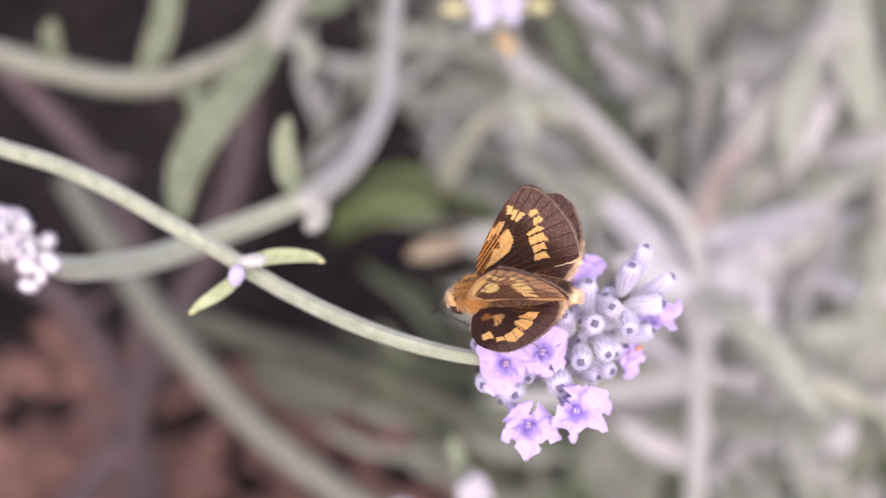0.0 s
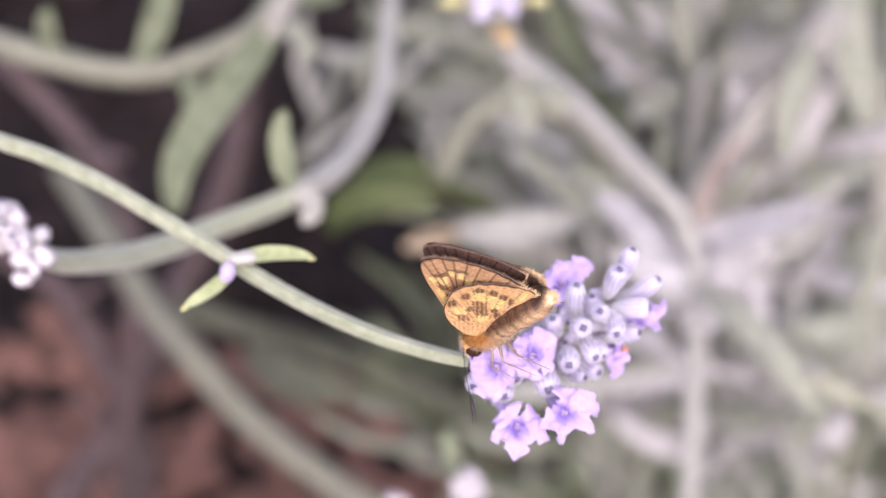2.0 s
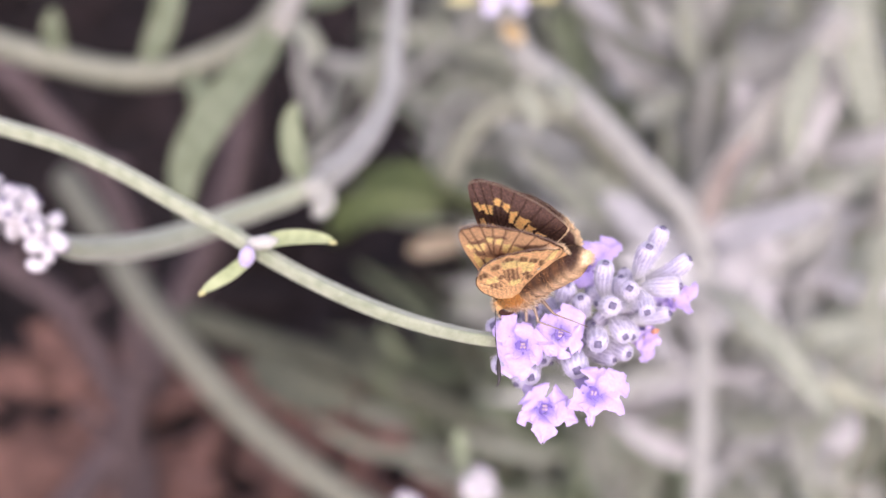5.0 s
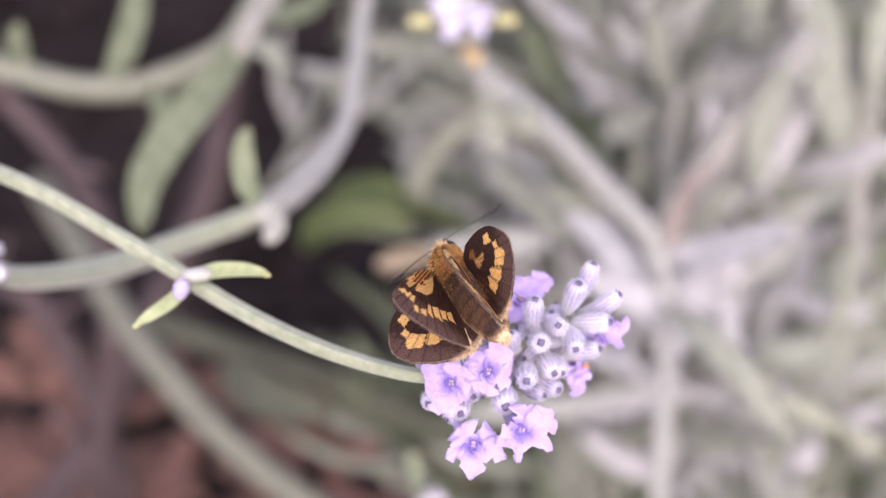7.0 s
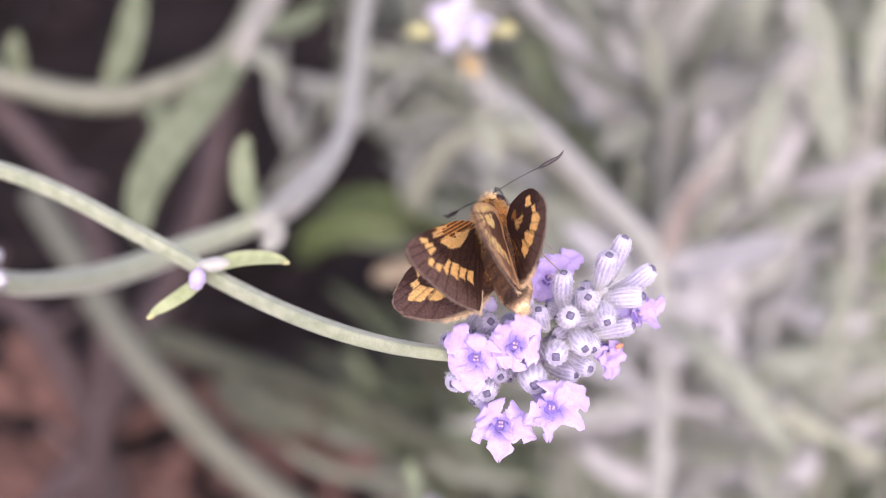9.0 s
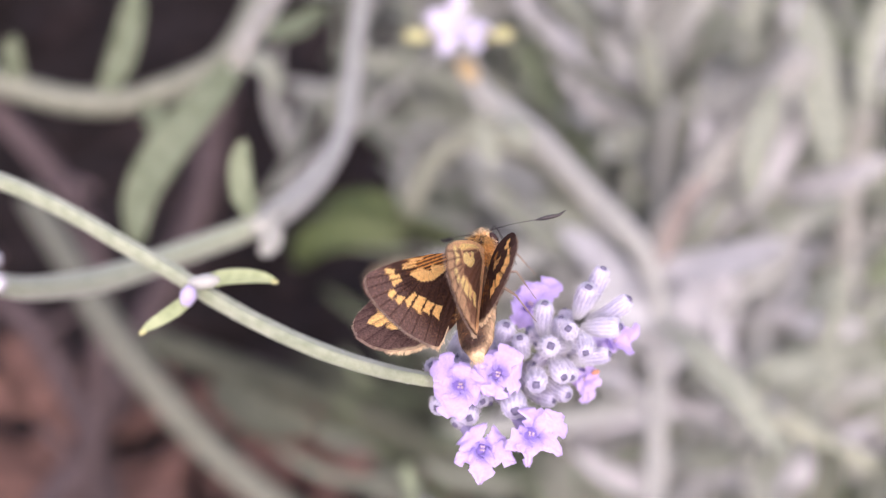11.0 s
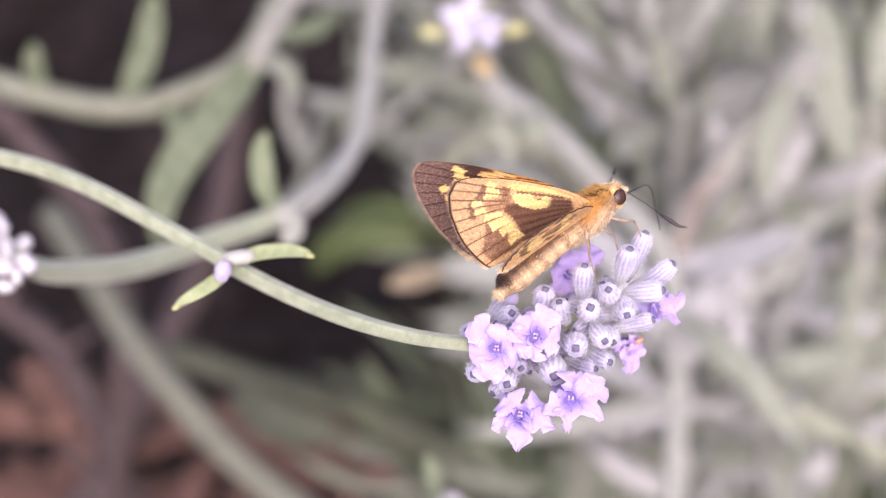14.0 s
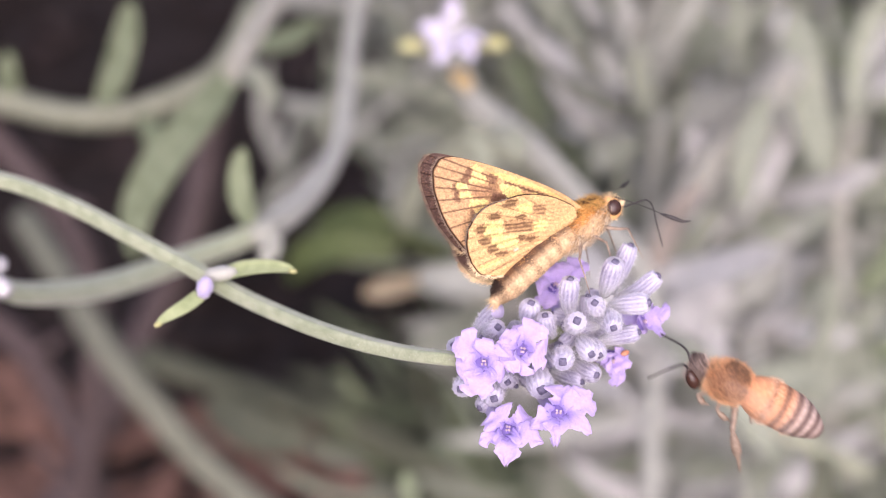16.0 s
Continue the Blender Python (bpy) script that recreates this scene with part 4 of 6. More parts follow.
SPOTS_H = [
    ((4.8, -0.08), (5.75, 0.1), (6.15, 1.0), (4.85, 0.66)), ((6.28, 1.14), (7.0, 1.28), (7.1, 1.95), (6.5, 1.86)), ((6.5, 1.85), (7.4, 2.05), (8.05, 2.6), (7.75, 2.95), (7.35, 3.4), (5.9, 2.78)),
    ((5.0, 2.5), (6.75, 3.25), (6.85, 3.65), (6.3, 4.0), (5.75, 4.1), (4.8, 3.0)), ((4.35, 2.85), (5.1, 3.4), (5.7, 4.2), (4.95, 4.62), (4.3, 3.7)),
]
VEINS_F = [((7, 0.1), (13.3, 0.12)), ((8, 0.45), (13.5, 0.75)), ((8, 0.9), (13.3, 1.5)), ((7.9, 1.0), (12.9, 2.2)), ((7.6, 1.2), (12.3, 3.0)), ((6.8, 1.3), (11.6, 3.75)), ((5.8, 1.4), (10.6, 4.6)), ((4.5, 1.4), (9.4, 5.3)), ((2.5, 1.0), (8.4, 5.9)), ((1, -0.1), (8, 0.35)), ((1.5, 0.3), (5.8, 1.4))]
VEINS_H = [((2.5, 0.2), (6.6, -0.1)), ((3, 0.8), (8.5, 1.3)), ((3.5, 1.2), (9.2, 2.3)), ((3.5, 1.5), (9.3, 3.4)), ((3.3, 1.7), (8.9, 4.5)), ((3, 1.9), (8.0, 5.5)), ((2, 1.8), (6.7, 6.3)), ((1.2, 1.6), (5.4, 6.7))]


def inside(x, y, pts, soft=0.05):
    """1 within the outline pts, fading over a soft edge."""
    p = np.asarray(pts, dtype=float)
    near = np.full(len(x), 1e9)
    hit = np.zeros(len(x), dtype=bool)
    for (ax, ay), (bx, by) in zip(p, np.roll(p, -1, axis=0)):
        dx, dy = bx - ax, by - ay
        k = np.clip(((x - ax) * dx + (y - ay) * dy) / (dx * dx + dy * dy), 0, 1)
        near = np.minimum(near, np.hypot(x - ax - k * dx, y - ay - k * dy))
        hit ^= ((ay > y) != (by > y)) & (x < dx * (y - ay) / (dy if dy else 1e-9) + ax)
    return smoothstep(-soft, soft, np.where(hit, near, -near))


def along(x, y, a, b):
    """Distance from the line between a and b."""
    dx, dy = b[0] - a[0], b[1] - a[1]
    k = np.clip(((x - a[0]) * dx + (y - a[1]) * dy) / (dx * dx + dy * dy), 0, 1)
    return np.hypot(x - a[0] - k * dx, y - a[1] - k * dy)


def paint(kind, upper, th, r, rmax, rng):
    """Colour of the scales at each point: th is the angle from the leading edge, r the distance from the root."""
    n = len(th)
    fine = rng.normal(size=n)
    x, y = r * np.cos(np.radians(th)), r * np.sin(np.radians(th))
    ragged = 0.5 * np.sin(x * 9.1 + 2 * np.sin(y * 5.3)) + 0.5 * np.sin(y * 11.7 + 2.2 * np.sin(x * 4.1)) + 0.35 * fine
    wx, wy = x + 0.035 * np.sin(y * 17 + x * 5) + 0.02 * fine, y + 0.035 * np.sin(x * 15 - y * 6) + 0.02 * rng.normal(size=n)
    umber = np.array([0.135, 0.066, 0.046])
    grey = np.array([0.165, 0.100, 0.085])
    edge = rmax - r
    col = np.tile(BROWN, (n, 1)).astype(float)

    def lay(mask, c):
        nonlocal col
        m = np.clip(mask, 0, 1)[:, None]
        col = col * (1 - m) + np.asarray(c) * m

    def blotch(cx, cy, rx, ry, turn=0.45):
        ca, sa = np.cos(turn), np.sin(turn)
        u, v = (wx - cx) * ca + (wy - cy) * sa, (wy - cy) * ca - (wx - cx) * sa
        return smoothstep(1.25, 0.75, np.hypot(u / rx, v / ry) + 0.22 * ragged)

    vd = np.full(n, 9.0)
    for a, b in VEINS_F if kind == "F" else VEINS_H:
        vd = np.minimum(vd, along(x, y, a, b))
    veins = smoothstep(0.085, 0.03, vd)
    if kind == "F":
        spots = sum(inside(wx, wy, s) for s in SPOTS_F)
        cell = inside(wx, wy, CELL_F)
        if upper:
            lay(0.85 * smoothstep(9.0, 12.0, x + 0.5 * y + 0.3 * ragged), grey)
            lay(0.30 * smoothstep(0.2, 1.2, fine) * smoothstep(9, 11, r), np.array([0.30, 0.21, 0.18]))
            # tawny hatching along the leading edge and hair at the root
            hatch = smoothstep(-0.35, 0.55, np.sin(y * 27 - x * 2.2) + 0.5 * ragged)
            lay((0.15 + 0.8 * hatch) * smoothstep(0.28, -0.05, y - 0.05 * x) * smoothstep(8.6, 6.2, x) * smoothstep(0.6, 1.6, x), TAWNY)
            for a, b in (((6.7, -0.42), (8.3, -0.32)), ((6.9, -0.16), (8.6, -0.12)), ((5.8, -0.55), (7.4, -0.6))):
                lay(0.9 * smoothstep(0.12, 0.06, along(wx, wy, a, b)), SPOT * 0.92)
            lay(0.55 * smoothstep(0.6, 1.5, y - 0.5 * x + 1.0) * smoothstep(4.2, 1.5, r) * (0.4 + 0.6 * hatch), TAWNY * 0.7)
            lay(cell, SPOT)
            lay(spots, SPOT)
            lay(0.7 * veins * np.clip(1 - 0.75 * cell - 0.6 * spots, 0, 1), BROWN * 0.55)
            lay(0.22 * smoothstep(0.9, 1.8, fine) * (1 - spots), TAWNY * 0.6)
        else:
            lay(np.ones(n), np.array([0.84, 0.50, 0.24]))
            lay(0.85 * smoothstep(10.3, 11.2, x + 0.45 * y), np.array([0.74, 0.46, 0.25]))
            # the dark disc, blurred outwards
            lay(0.95 * inside(wx, wy, ((2.4, -0.05), (5, 0.2), (8.3, 1.15), (8.2, 1.75), (7.3, 2.05), (6.3, 2.75), (5.9, 3.7), (5.0, 3.4), (3.4, 2.0), (1.8, 0.7)), 0.14), umber * 1.15)
            lay(0.85 * inside(wx, wy, ((9.6, 2.7), (9.2, 3.7), (9.1, 4.9), (7.9, 5.5), (6.2, 4.35), (5.6, 3.5), (6.6, 3.4), (8.3, 3.0)), 0.16), umber * 1.6)
            lay(0.60 * inside(wx, wy, ((10.2, 1.2), (9.1, 0.75), (7.6, 0.8), (8.0, 1.7), (9.6, 2.0)), 0.15) * (0.7 + 0.3 * smoothstep(-0.3, 0.4, ragged)), umber * 2.0)
            lay(0.85 * inside(wx, wy, ((11.25, 1.2), (11.05, 0.1), (10.7, -0.2), (10.45, 0.9), (10.5, 1.2)), 0.1) + 0.85 * blotch(11.35, 1.75, 0.28, 0.42) + 0.8 * blotch(10.95, 2.35, 0.3, 0.4), umber * 1.35)
            lay(0.8 * blotch(8.75, 0.1, 0.55, 0.38, 0.2) + 0.6 * blotch(8.4, 0.75, 0.6, 0.3), umber * 1.5)
            lay(inside(wx, wy, ((9.1, -0.16), (7.8, -0.48), (4.1, -0.5), (2.0, -0.2), (5.6, -0.2), (7.6, 0.0))), YELLOW * (1, 0.94, 0.86))
            lay(0.85 * smoothstep(0.14, 0.05, along(wx, wy, (3.2, -0.04), (7.6, 0.12))), umber)
            lay(cell * smoothstep(4.0, 4.6, x), YELLOW)
            lay(spots, YELLOW)
            lay(0.5 * smoothstep(0.0, 0.5, ragged) * smoothstep(8.6, 9.6, x + 0.3 * y) * (1 - np.clip(spots, 0, 1)), np.array([0.50, 0.29, 0.17]))
            lay(0.85 * veins * smoothstep(7.5, 9.5, r) * (1 - 0.5 * spots), umber)
            lay(0.25 * smoothstep(0.7, 1.6, fine), umber)
            lay(smoothstep(0.20, 0.08, edge), umber * 0.5)
    else:
        if upper:
            lay(0.75 * smoothstep(6.6, 8.6, r + 0.3 * ragged), grey)
            lay(0.6 * smoothstep(1.0, 2.6, y - 0.55 * x + 0.6) * smoothstep(6.5, 3.5, r) * smoothstep(-0.6, 0.5, ragged), TAWNY * 0.75)
            lay(0.75 * inside(wx, wy, ((2.5, 0.75), (3.4, 1.0), (4.3, 0.95), (4.45, 1.4), (3.3, 1.8), (2.7, 1.4)), 0.15), SPOT * 0.9)
            lay(0.5 * blotch(2.3, 0.3, 0.6, 0.35), TAWNY)
            lay(sum(inside(wx, wy, s) for s in SPOTS_H), SPOT)
            lay(0.5 * veins, BROWN * 0.6)
            lay(0.6 * smoothstep(5.6, 6.4, y) * smoothstep(0.7, 0.3, edge), CREAM)
        else:
            dark = np.array([0.15, 0.075, 0.048])
            hatch = smoothstep(-0.5, 0.6, np.sin(19 * (0.42 * x - 0.9 * y)) + 0.6 * ragged)
            lay(np.ones(n), np.array([0.98, 0.60, 0.29]))
            lay(0.30 * smoothstep(0.1, 0.9, ragged), OCHRE * 0.75)
            lay(0.25 * smoothstep(0.9, 1.7, fine), umber * 2.2)
            lay(0.22 * hatch * smoothstep(1.2, 2.2, r) * smoothstep(4.6, 3.8, r), dark * 2.0)
            # brown comb across the middle and the brown squares along the leading edge
            lay(0.85 * inside(wx, wy, ((6.5, 2.18), (4.58, 1.33), (3.63, 1.49), (3.37, 1.98), (4.4, 2.4), (5.75, 2.87)), 0.1) * (0.5 + 0.5 * hatch), dark)
            lay(0.75 * inside(wx, wy, ((4.92, 0.12), (3.84, -0.16), (3.31, 0.52), (4.4, 0.8)), 0.1) * (0.5 + 0.5 * hatch), dark * 1.2)
            for s in (((8.06, 2.84), (6.59, 2.21), (5.68, 3.33), (7.3, 3.87)), ((6.66, 3.65), (4.64, 2.79), (4.08, 3.37), (5.25, 4.14), (6.41, 4.14)), ((6.03, 0.6), (5.13, 0.0), (4.5, 0.83), (5.7, 1.24)), ((6.1, 6.5), (4.63, 5.29), (5.01, 4.83), (6.25, 5.98))):
                lay(0.95 * inside(wx, wy, s, 0.07), YELLOW)
            lay(blotch(3.19, 1.44, 0.6, 0.5), YELLOW)
            for cx, cy, a, b in ((7.97, 3.43, 0.46, 0.40), (7.04, 4.06, 0.50, 0.36), (6.0, 4.39, 0.46, 0.36), (7.46, 2.13, 0.55, 0.34), (6.86, 0.79, 0.66, 0.36), (4.15, 2.82, 0.36, 0.26), (5.25, 1.37, 0.5, 0.2), (3.3, 2.6, 0.6, 0.26), (5.0, 4.5, 0.6, 0.2)):
                lay(0.88 * blotch(cx, cy, a, b) * (0.75 + 0.25 * hatch), dark * 0.75)
            lay(0.9 * blotch(3.97, 3.82, 0.22, 0.15), np.array([0.95, 0.86, 0.68]))
            lay(0.55 * veins * smoothstep(1.5, 4, r) * smoothstep(-0.8, 0.2, ragged), dark * 1.3)
            # the plain fold along the body
            lay(0.7 * inside(wx, wy, ((1.1, 2.1), (2.89, 4.15), (4.91, 6.16), (5.2, 7.2), (3.4, 6.4), (0, 4.0), (-1, 2.0)), 0.15), np.array([0.90, 0.55, 0.25]))
            lay(0.5 * smoothstep(0.10, 0.04, along(wx, wy, (1.1, 2.1), (4.91, 6.16))), dark * 1.6)
            lay(smoothstep(0.16, 0.06, edge), dark * 0.5)
    return np.clip(col * (1 + 0.10 * fine)[:, None], 0.004, 1)


def wing_part(kind, left, parent):
    """A wing with painted upper and under sides and a fringe of scales."""
    prof = np.array(FORE if kind == "F" else HIND, dtype=float)
    nt, nr = 230, 150
    th = np.linspace(prof[0, 0], prof[-1, 0], nt)
    rm = np.interp(th, prof[:, 0], prof[:, 1])
    ker = np.array([1, 2, 3, 2, 1]) / 9
    rm = np.convolve(np.pad(rm, 2, mode="edge"), ker, mode="valid")
    if kind == "F":
        rm = rm * 1.018
    R, T = np.meshgrid(np.linspace(0.03, 1, nr) ** 0.8, np.arange(nt), indexing="ij")
    tt, rx = th[T.ravel()], rm[T.ravel()]
    rr = R.ravel() * rx
    rng = np.random.default_rng(31 if kind == "F" else 32)
    s, c = rr * np.cos(np.radians(tt)), rr * np.sin(np.radians(tt))
    # shallow pleats between the veins
    h = 0.05 * np.sin(np.radians(tt * 7)) * (rr / 9) - 0.012 * (rr - 6) ** 2 / 4 + 0.03 * np.cos(np.radians(tt) * 62) * np.clip(rr / 6, 0, 1)
    y = 1 if left else -1
    cu = paint(kind, True, tt, rr, rx, rng)
    cl = paint(kind, False, tt, rr, rx, rng)
    up = np.stack([s, y * c, h + 0.035], 1)
    lo = np.stack([s, y * c, h - 0.035], 1)
    o = nt * nr
    fs = []
    for i in range(nr - 1):
        for j in range(nt - 1):
            a = i * nt + j
            f = (a, a + nt, a + nt + 1, a + 1)
            fs.append(f if left else f[::-1])
            g = (o + a, o + a + 1, o + a + nt + 1, o + a + nt)
            fs.append(g if left else g[::-1])
    rim = [(nr - 1) * nt + j for j in range(nt)]
    for a, b in zip(rim, rim[1:]):
        fs.append((a, o + a, o + b, b))
    name = "forewing" if kind == "F" else "hindwing"
    ob = part(name, mesh(name, np.vstack([up, lo]), fs, wing_mat, np.vstack([cu, cl])), parent,
              "dark brown wing with cream-orange spots, ochre underside")
    # fringe
    m = 620
    t = rng.uniform(*((0, 39) if kind == "F" else (4, 66)), m)
    r0 = np.interp(t, th, rm)
    ca, sa = np.cos(np.radians(t)), np.sin(np.radians(t))
    roots = np.stack([(r0 - 0.12) * ca, y * (r0 - 0.12) * sa, np.full(m, -0.01)], 1)
    dirs = np.stack([ca, y * sa, rng.normal(size=m) * 0.12], 1) + rng.normal(size=(m, 3)) * 0.16
    pale = 0.8 * (smoothstep(30, 38, t) if kind == "F" else smoothstep(36, 44, t) * smoothstep(66, 56, t))[:, None]
    patch = (0.5 + 0.5 * np.sin(t * 1.7 + 1))[:, None] * 0.25
    cols = np.array([0.24, 0.165, 0.13]) * (1 - pale) * (1 - patch) + CREAM * np.clip(pale + patch * 0.6, 0, 1)
    L = rng.uniform(0.14, 0.36, m) * (1 + 0.9 * pale[:, 0])
    v, f, cc = hairs(roots, dirs, L, 0.03, cols, 0.06)
    part("fringe", mesh("fringe", v, f, fur_mat, cc, False), ob, "short fringe of brown and cream scales")
    return ob


def fur(name, parent, spots, count, length, width, colour, lay, seed):
    """Hairs on ellipsoids: spots are (centre, radii); colour is a function of position and chance."""
    rng = np.random.default_rng(seed)
    roots, dirs = [], []
    for ce, ra in spots:
        d = rng.normal(size=(count // len(spots), 3))
        d /= np.linalg.norm(d, axis=1)[:, None]
        roots.append(np.array(ce) + d * np.array(ra) * 0.97)
        dirs.append(d + np.array(lay))
    roots, dirs = np.vstack(roots), np.vstack(dirs)
    cols = np.array([colour(p, rng.random()) for p in roots])
    v, f, cc = hairs(roots, dirs + rng.normal(size=dirs.shape) * 0.25, rng.uniform(length * 0.5, length * 1.2, len(roots)), width, cols, 0.10)
    part(name, mesh(name, v, f, fur_mat, cc, False), parent)


def butterfly():
    b = thing("butterfly", (0, 0, -73), "brown skipper butterfly with cream-orange spots and furry ochre body", "butterfly")
    # thorax
    v, f = blob((2.0, 0, -0.05), (1.5, 1.6, 2.2), (1, 0, -0.05), 20, 26)
    col = np.where(v[:, 2:3] > 0.1, TAWNY * 0.7, np.array([0.52, 0.35, 0.20]))
    part("thorax", mesh("thorax", v, f, body_mat, col), b, "furry tawny thorax")
    # abdomen: banded, drooping, blunt at the end
    n, sides = 40, 24
    v, f = tube([(0.8, 0, -0.1), (-1.6, 0, -0.15), (-4.2, 0, -0.5), (-6.3, 0, -0.95), (-7.0, 0, -1.1)], lambda k: 1.22 + 0.20 * np.sin(np.pi * k) - 0.36 * k - 0.9 * max(0, k - 0.80) * 2.6, n, sides)
    k = np.repeat(np.linspace(0, 1, n), sides)
    a = np.tile(np.linspace(0, 2 * np.pi, sides, endpoint=False), n)
    v[:, 1] *= 1.2
    dorsal = np.clip((v[:, 2] - 0.05 + 0.85 * k) * 1.5, 0, 1)
    bands = smoothstep(0.5, -0.4, np.sin(v[:, 0] * 5.6 + 0.8 * v[:, 2]))
    top = np.array([0.075, 0.040, 0.026]) + TAWNY * 0.06 * bands[:, None]
    side = np.array([0.80, 0.54, 0.31]) * (0.60 + 0.25 * bands[:, None])
    col = side * (1 - dorsal[:, None]) + top * dorsal[:, None]
    end = 0.6 * smoothstep(0.975, 0.995, k)[:, None]
    col = col * (1 - end) + CREAM * end
    dk = (smoothstep(0.80, 0.84, k) * smoothstep(0.99, 0.96, k) * np.clip(dorsal + 0.3, 0, 1))[:, None]
    col = col * (1 - dk) + np.array([0.06, 0.03, 0.022]) * dk
    ab = part("abdomen", mesh("abdomen", v, f, body_mat, col), b, "banded brown and cream abdomen")
    # head, eyes, palps
    feelers = {}
    v, f = blob((4.65, 0, -0.12), (0.95, 1.05, 0.95), (1, 0, -0.2), 14, 20)
    hd = part("head", mesh("head", v, f, body_mat, OCHRE * 0.9), b, "furry ochre head")
    for y in (1, -1):
        v, f = blob((4.75, y * 0.80, -0.12), (0.60, 0.63, 0.36), (0.15, y, 0.05), 14, 20)
        part("eye", mesh("eye", v, f, eye_mat), hd, "large glossy dark brown eye")
        # antenna: thread and hooked club
        root = np.array([5.1, y * 0.55, 0.65])
        tip = np.array([7.1, y * 3.9, -1.2])
        v, f = tube([root, root * 0.5 + tip * 0.5 + (0, 0, 0.12), tip], 0.034, 16, 8)
        an = part("antenna", mesh("antenna", v, f, chitin_mat), hd, "thin dark antenna")
        feelers["L" if y > 0 else "R"] = an
        d = (tip - root) / np.linalg.norm(tip - root)
        v, f = tube([tip - d * 0.5, tip + d * 0.6, tip + d * 1.3, tip + d * 1.75 + np.array([0.25, y * 0.05, 0.1])], lambda q: 0.04 + 0.125 * np.sin(np.pi * min(1, q * 1.02) ** 0.8), 16, 10)
        part("club", mesh("club", v, f, chitin_mat), an, "dark hooked antenna club")
        v, f = blob((5.45, y * 0.30, -0.25), (0.26, 0.24, 0.55), (0.8, y * 0.1, 0.35), 10, 12)
        part("palp", mesh("palp", v, f, body_mat, CREAM * 0.85), hd)
    v, f = tube([(5.3, 0, -0.5), (6.6, 0, -0.75), (7.65, 0, -1.0), (7.85, 0, -1.45), (7.5, 0, -3.0), (7.1, 0, -4.8)], (0.075, 0.045), 28, 8)
    part("proboscis", mesh("proboscis", v, f, chitin_mat), hd, "thin dark proboscis")
    # legs
    for y in (1, -1):
        for x0, xk, xe, r in ((3.3, 4.5, 4.3, 1.0), (2.2, 2.4, 1.6, 1.1), (1.1, -0.2, -0.9, 1.2)):
            hip = np.array([x0, y * 0.6, -1.0])
            knee = np.array([xk, y * 1.9 * r, -1.9])
            ankle = np.array([(xk + xe) / 2, y * 2.1 * r, -3.3])
            foot = np.array([xe, y * 2.3 * r, -4.4])
            v, f = join([tube([hip, (hip + knee) / 2 + (0, y * 0.1, -0.1), knee], (0.17, 0.085), 8, 8), tube([knee, ankle], (0.07, 0.05), 6, 8), tube([ankle, (ankle + foot) / 2, foot], (0.045, 0.03), 6, 8)])
            part("leg", mesh("leg", v, f, leg_mat), b)
    body = [((2.0, 0, 0.0), (2.2, 1.5, 1.55)), ((3.6, 0, 0.1), (1.1, 1.2, 1.15)), ((1.0, 0, -0.1), (1.7, 1.35, 1.4))]

    def tone(p, q):
        if p[2] > 0.35 and p[0] > 2.2:
            dark = abs(abs(p[1]) - 0.55) < 0.13 or abs(p[1]) < 0.08
            return np.array([0.10, 0.05, 0.02]) if dark and q < 0.8 else np.array([0.90, 0.52, 0.16]) * (0.45 + 0.6 * q)
        if p[2] > 0.35:
            return (np.array([0.10, 0.055, 0.022]), np.array([0.40, 0.20, 0.06]), np.array([0.66, 0.38, 0.12]), np.array([0.85, 0.56, 0.22]) if p[0] > 2 else np.array([0.08, 0.045, 0.022]))[int(q * 3.99)]
        if p[2] < -0.35:
            return (np.array([0.20, 0.13, 0.09]), np.array([0.60, 0.42, 0.25]), np.array([0.84, 0.68, 0.48]), np.array([0.92, 0.82, 0.66]))[int(q * 3.99)]
        return (np.array([0.22, 0.12, 0.06]), np.array([0.45, 0.26, 0.12]), np.array([0.78, 0.48, 0.22]), np.array([0.84, 0.60, 0.34]), np.array([0.90, 0.74, 0.52]))[int(q * 4.99)]
    fur("fur", b, body, 9000, 0.74, 0.018, tone, (-1.4, 0, 0), 41)
    fur("head_fur", hd, [((4.65, 0, -0.05), (0.95, 0.72, 0.95))], 1300, 0.36, 0.018, lambda p, q: (np.array([0.12, 0.075, 0.05]), np.array([0.55, 0.40, 0.22]), CREAM * 0.85, CREAM)[int(q * 3.99)], (0.25, 0, 0.1), 42)

    def abdomen_tone(p, q):
        up = p[2] + 0.13 * abs(p[0])
        notch = np.sin(p[0] * 5.6 + 2.2 * p[2] + 1.3 * np.sin(p[2] * 7 + p[0] * 1.7))
        if p[0] < -5.7 and up > -0.35:
            return np.array([0.05, 0.028, 0.02])
        if up > 0.7:
            return (np.array([0.06, 0.032, 0.022]), np.array([0.30, 0.155, 0.06]), np.array([0.62, 0.33, 0.115]))[int(q * 2.99)]
        if up > 0.1:
            return np.array([0.12, 0.065, 0.04]) if (notch > -0.2 and q < 0.8) or q < 0.25 else np.array([0.84, 0.52, 0.25]) * (0.75 + 0.3 * q)
        if up > -0.95:
            return np.array([0.15, 0.085, 0.052]) if notch > 0.0 and q < 0.88 else np.array([0.85, 0.61, 0.37]) * (0.7 + 0.3 * q)
        return np.array([0.88, 0.72, 0.52]) * (0.5 + 0.45 * q)
    fur("abdomen_fur", ab, [((-0.8, 0, -0.05), (1.7, 1.52, 1.28)), ((-3.0, 0, -0.30), (1.9, 1.48, 1.24)), ((-4.9, 0, -0.70), (1.8, 1.22, 1.02))], 8200, 0.27, 0.020,
        abdomen_tone, (-1.6, 0, 0), 43)
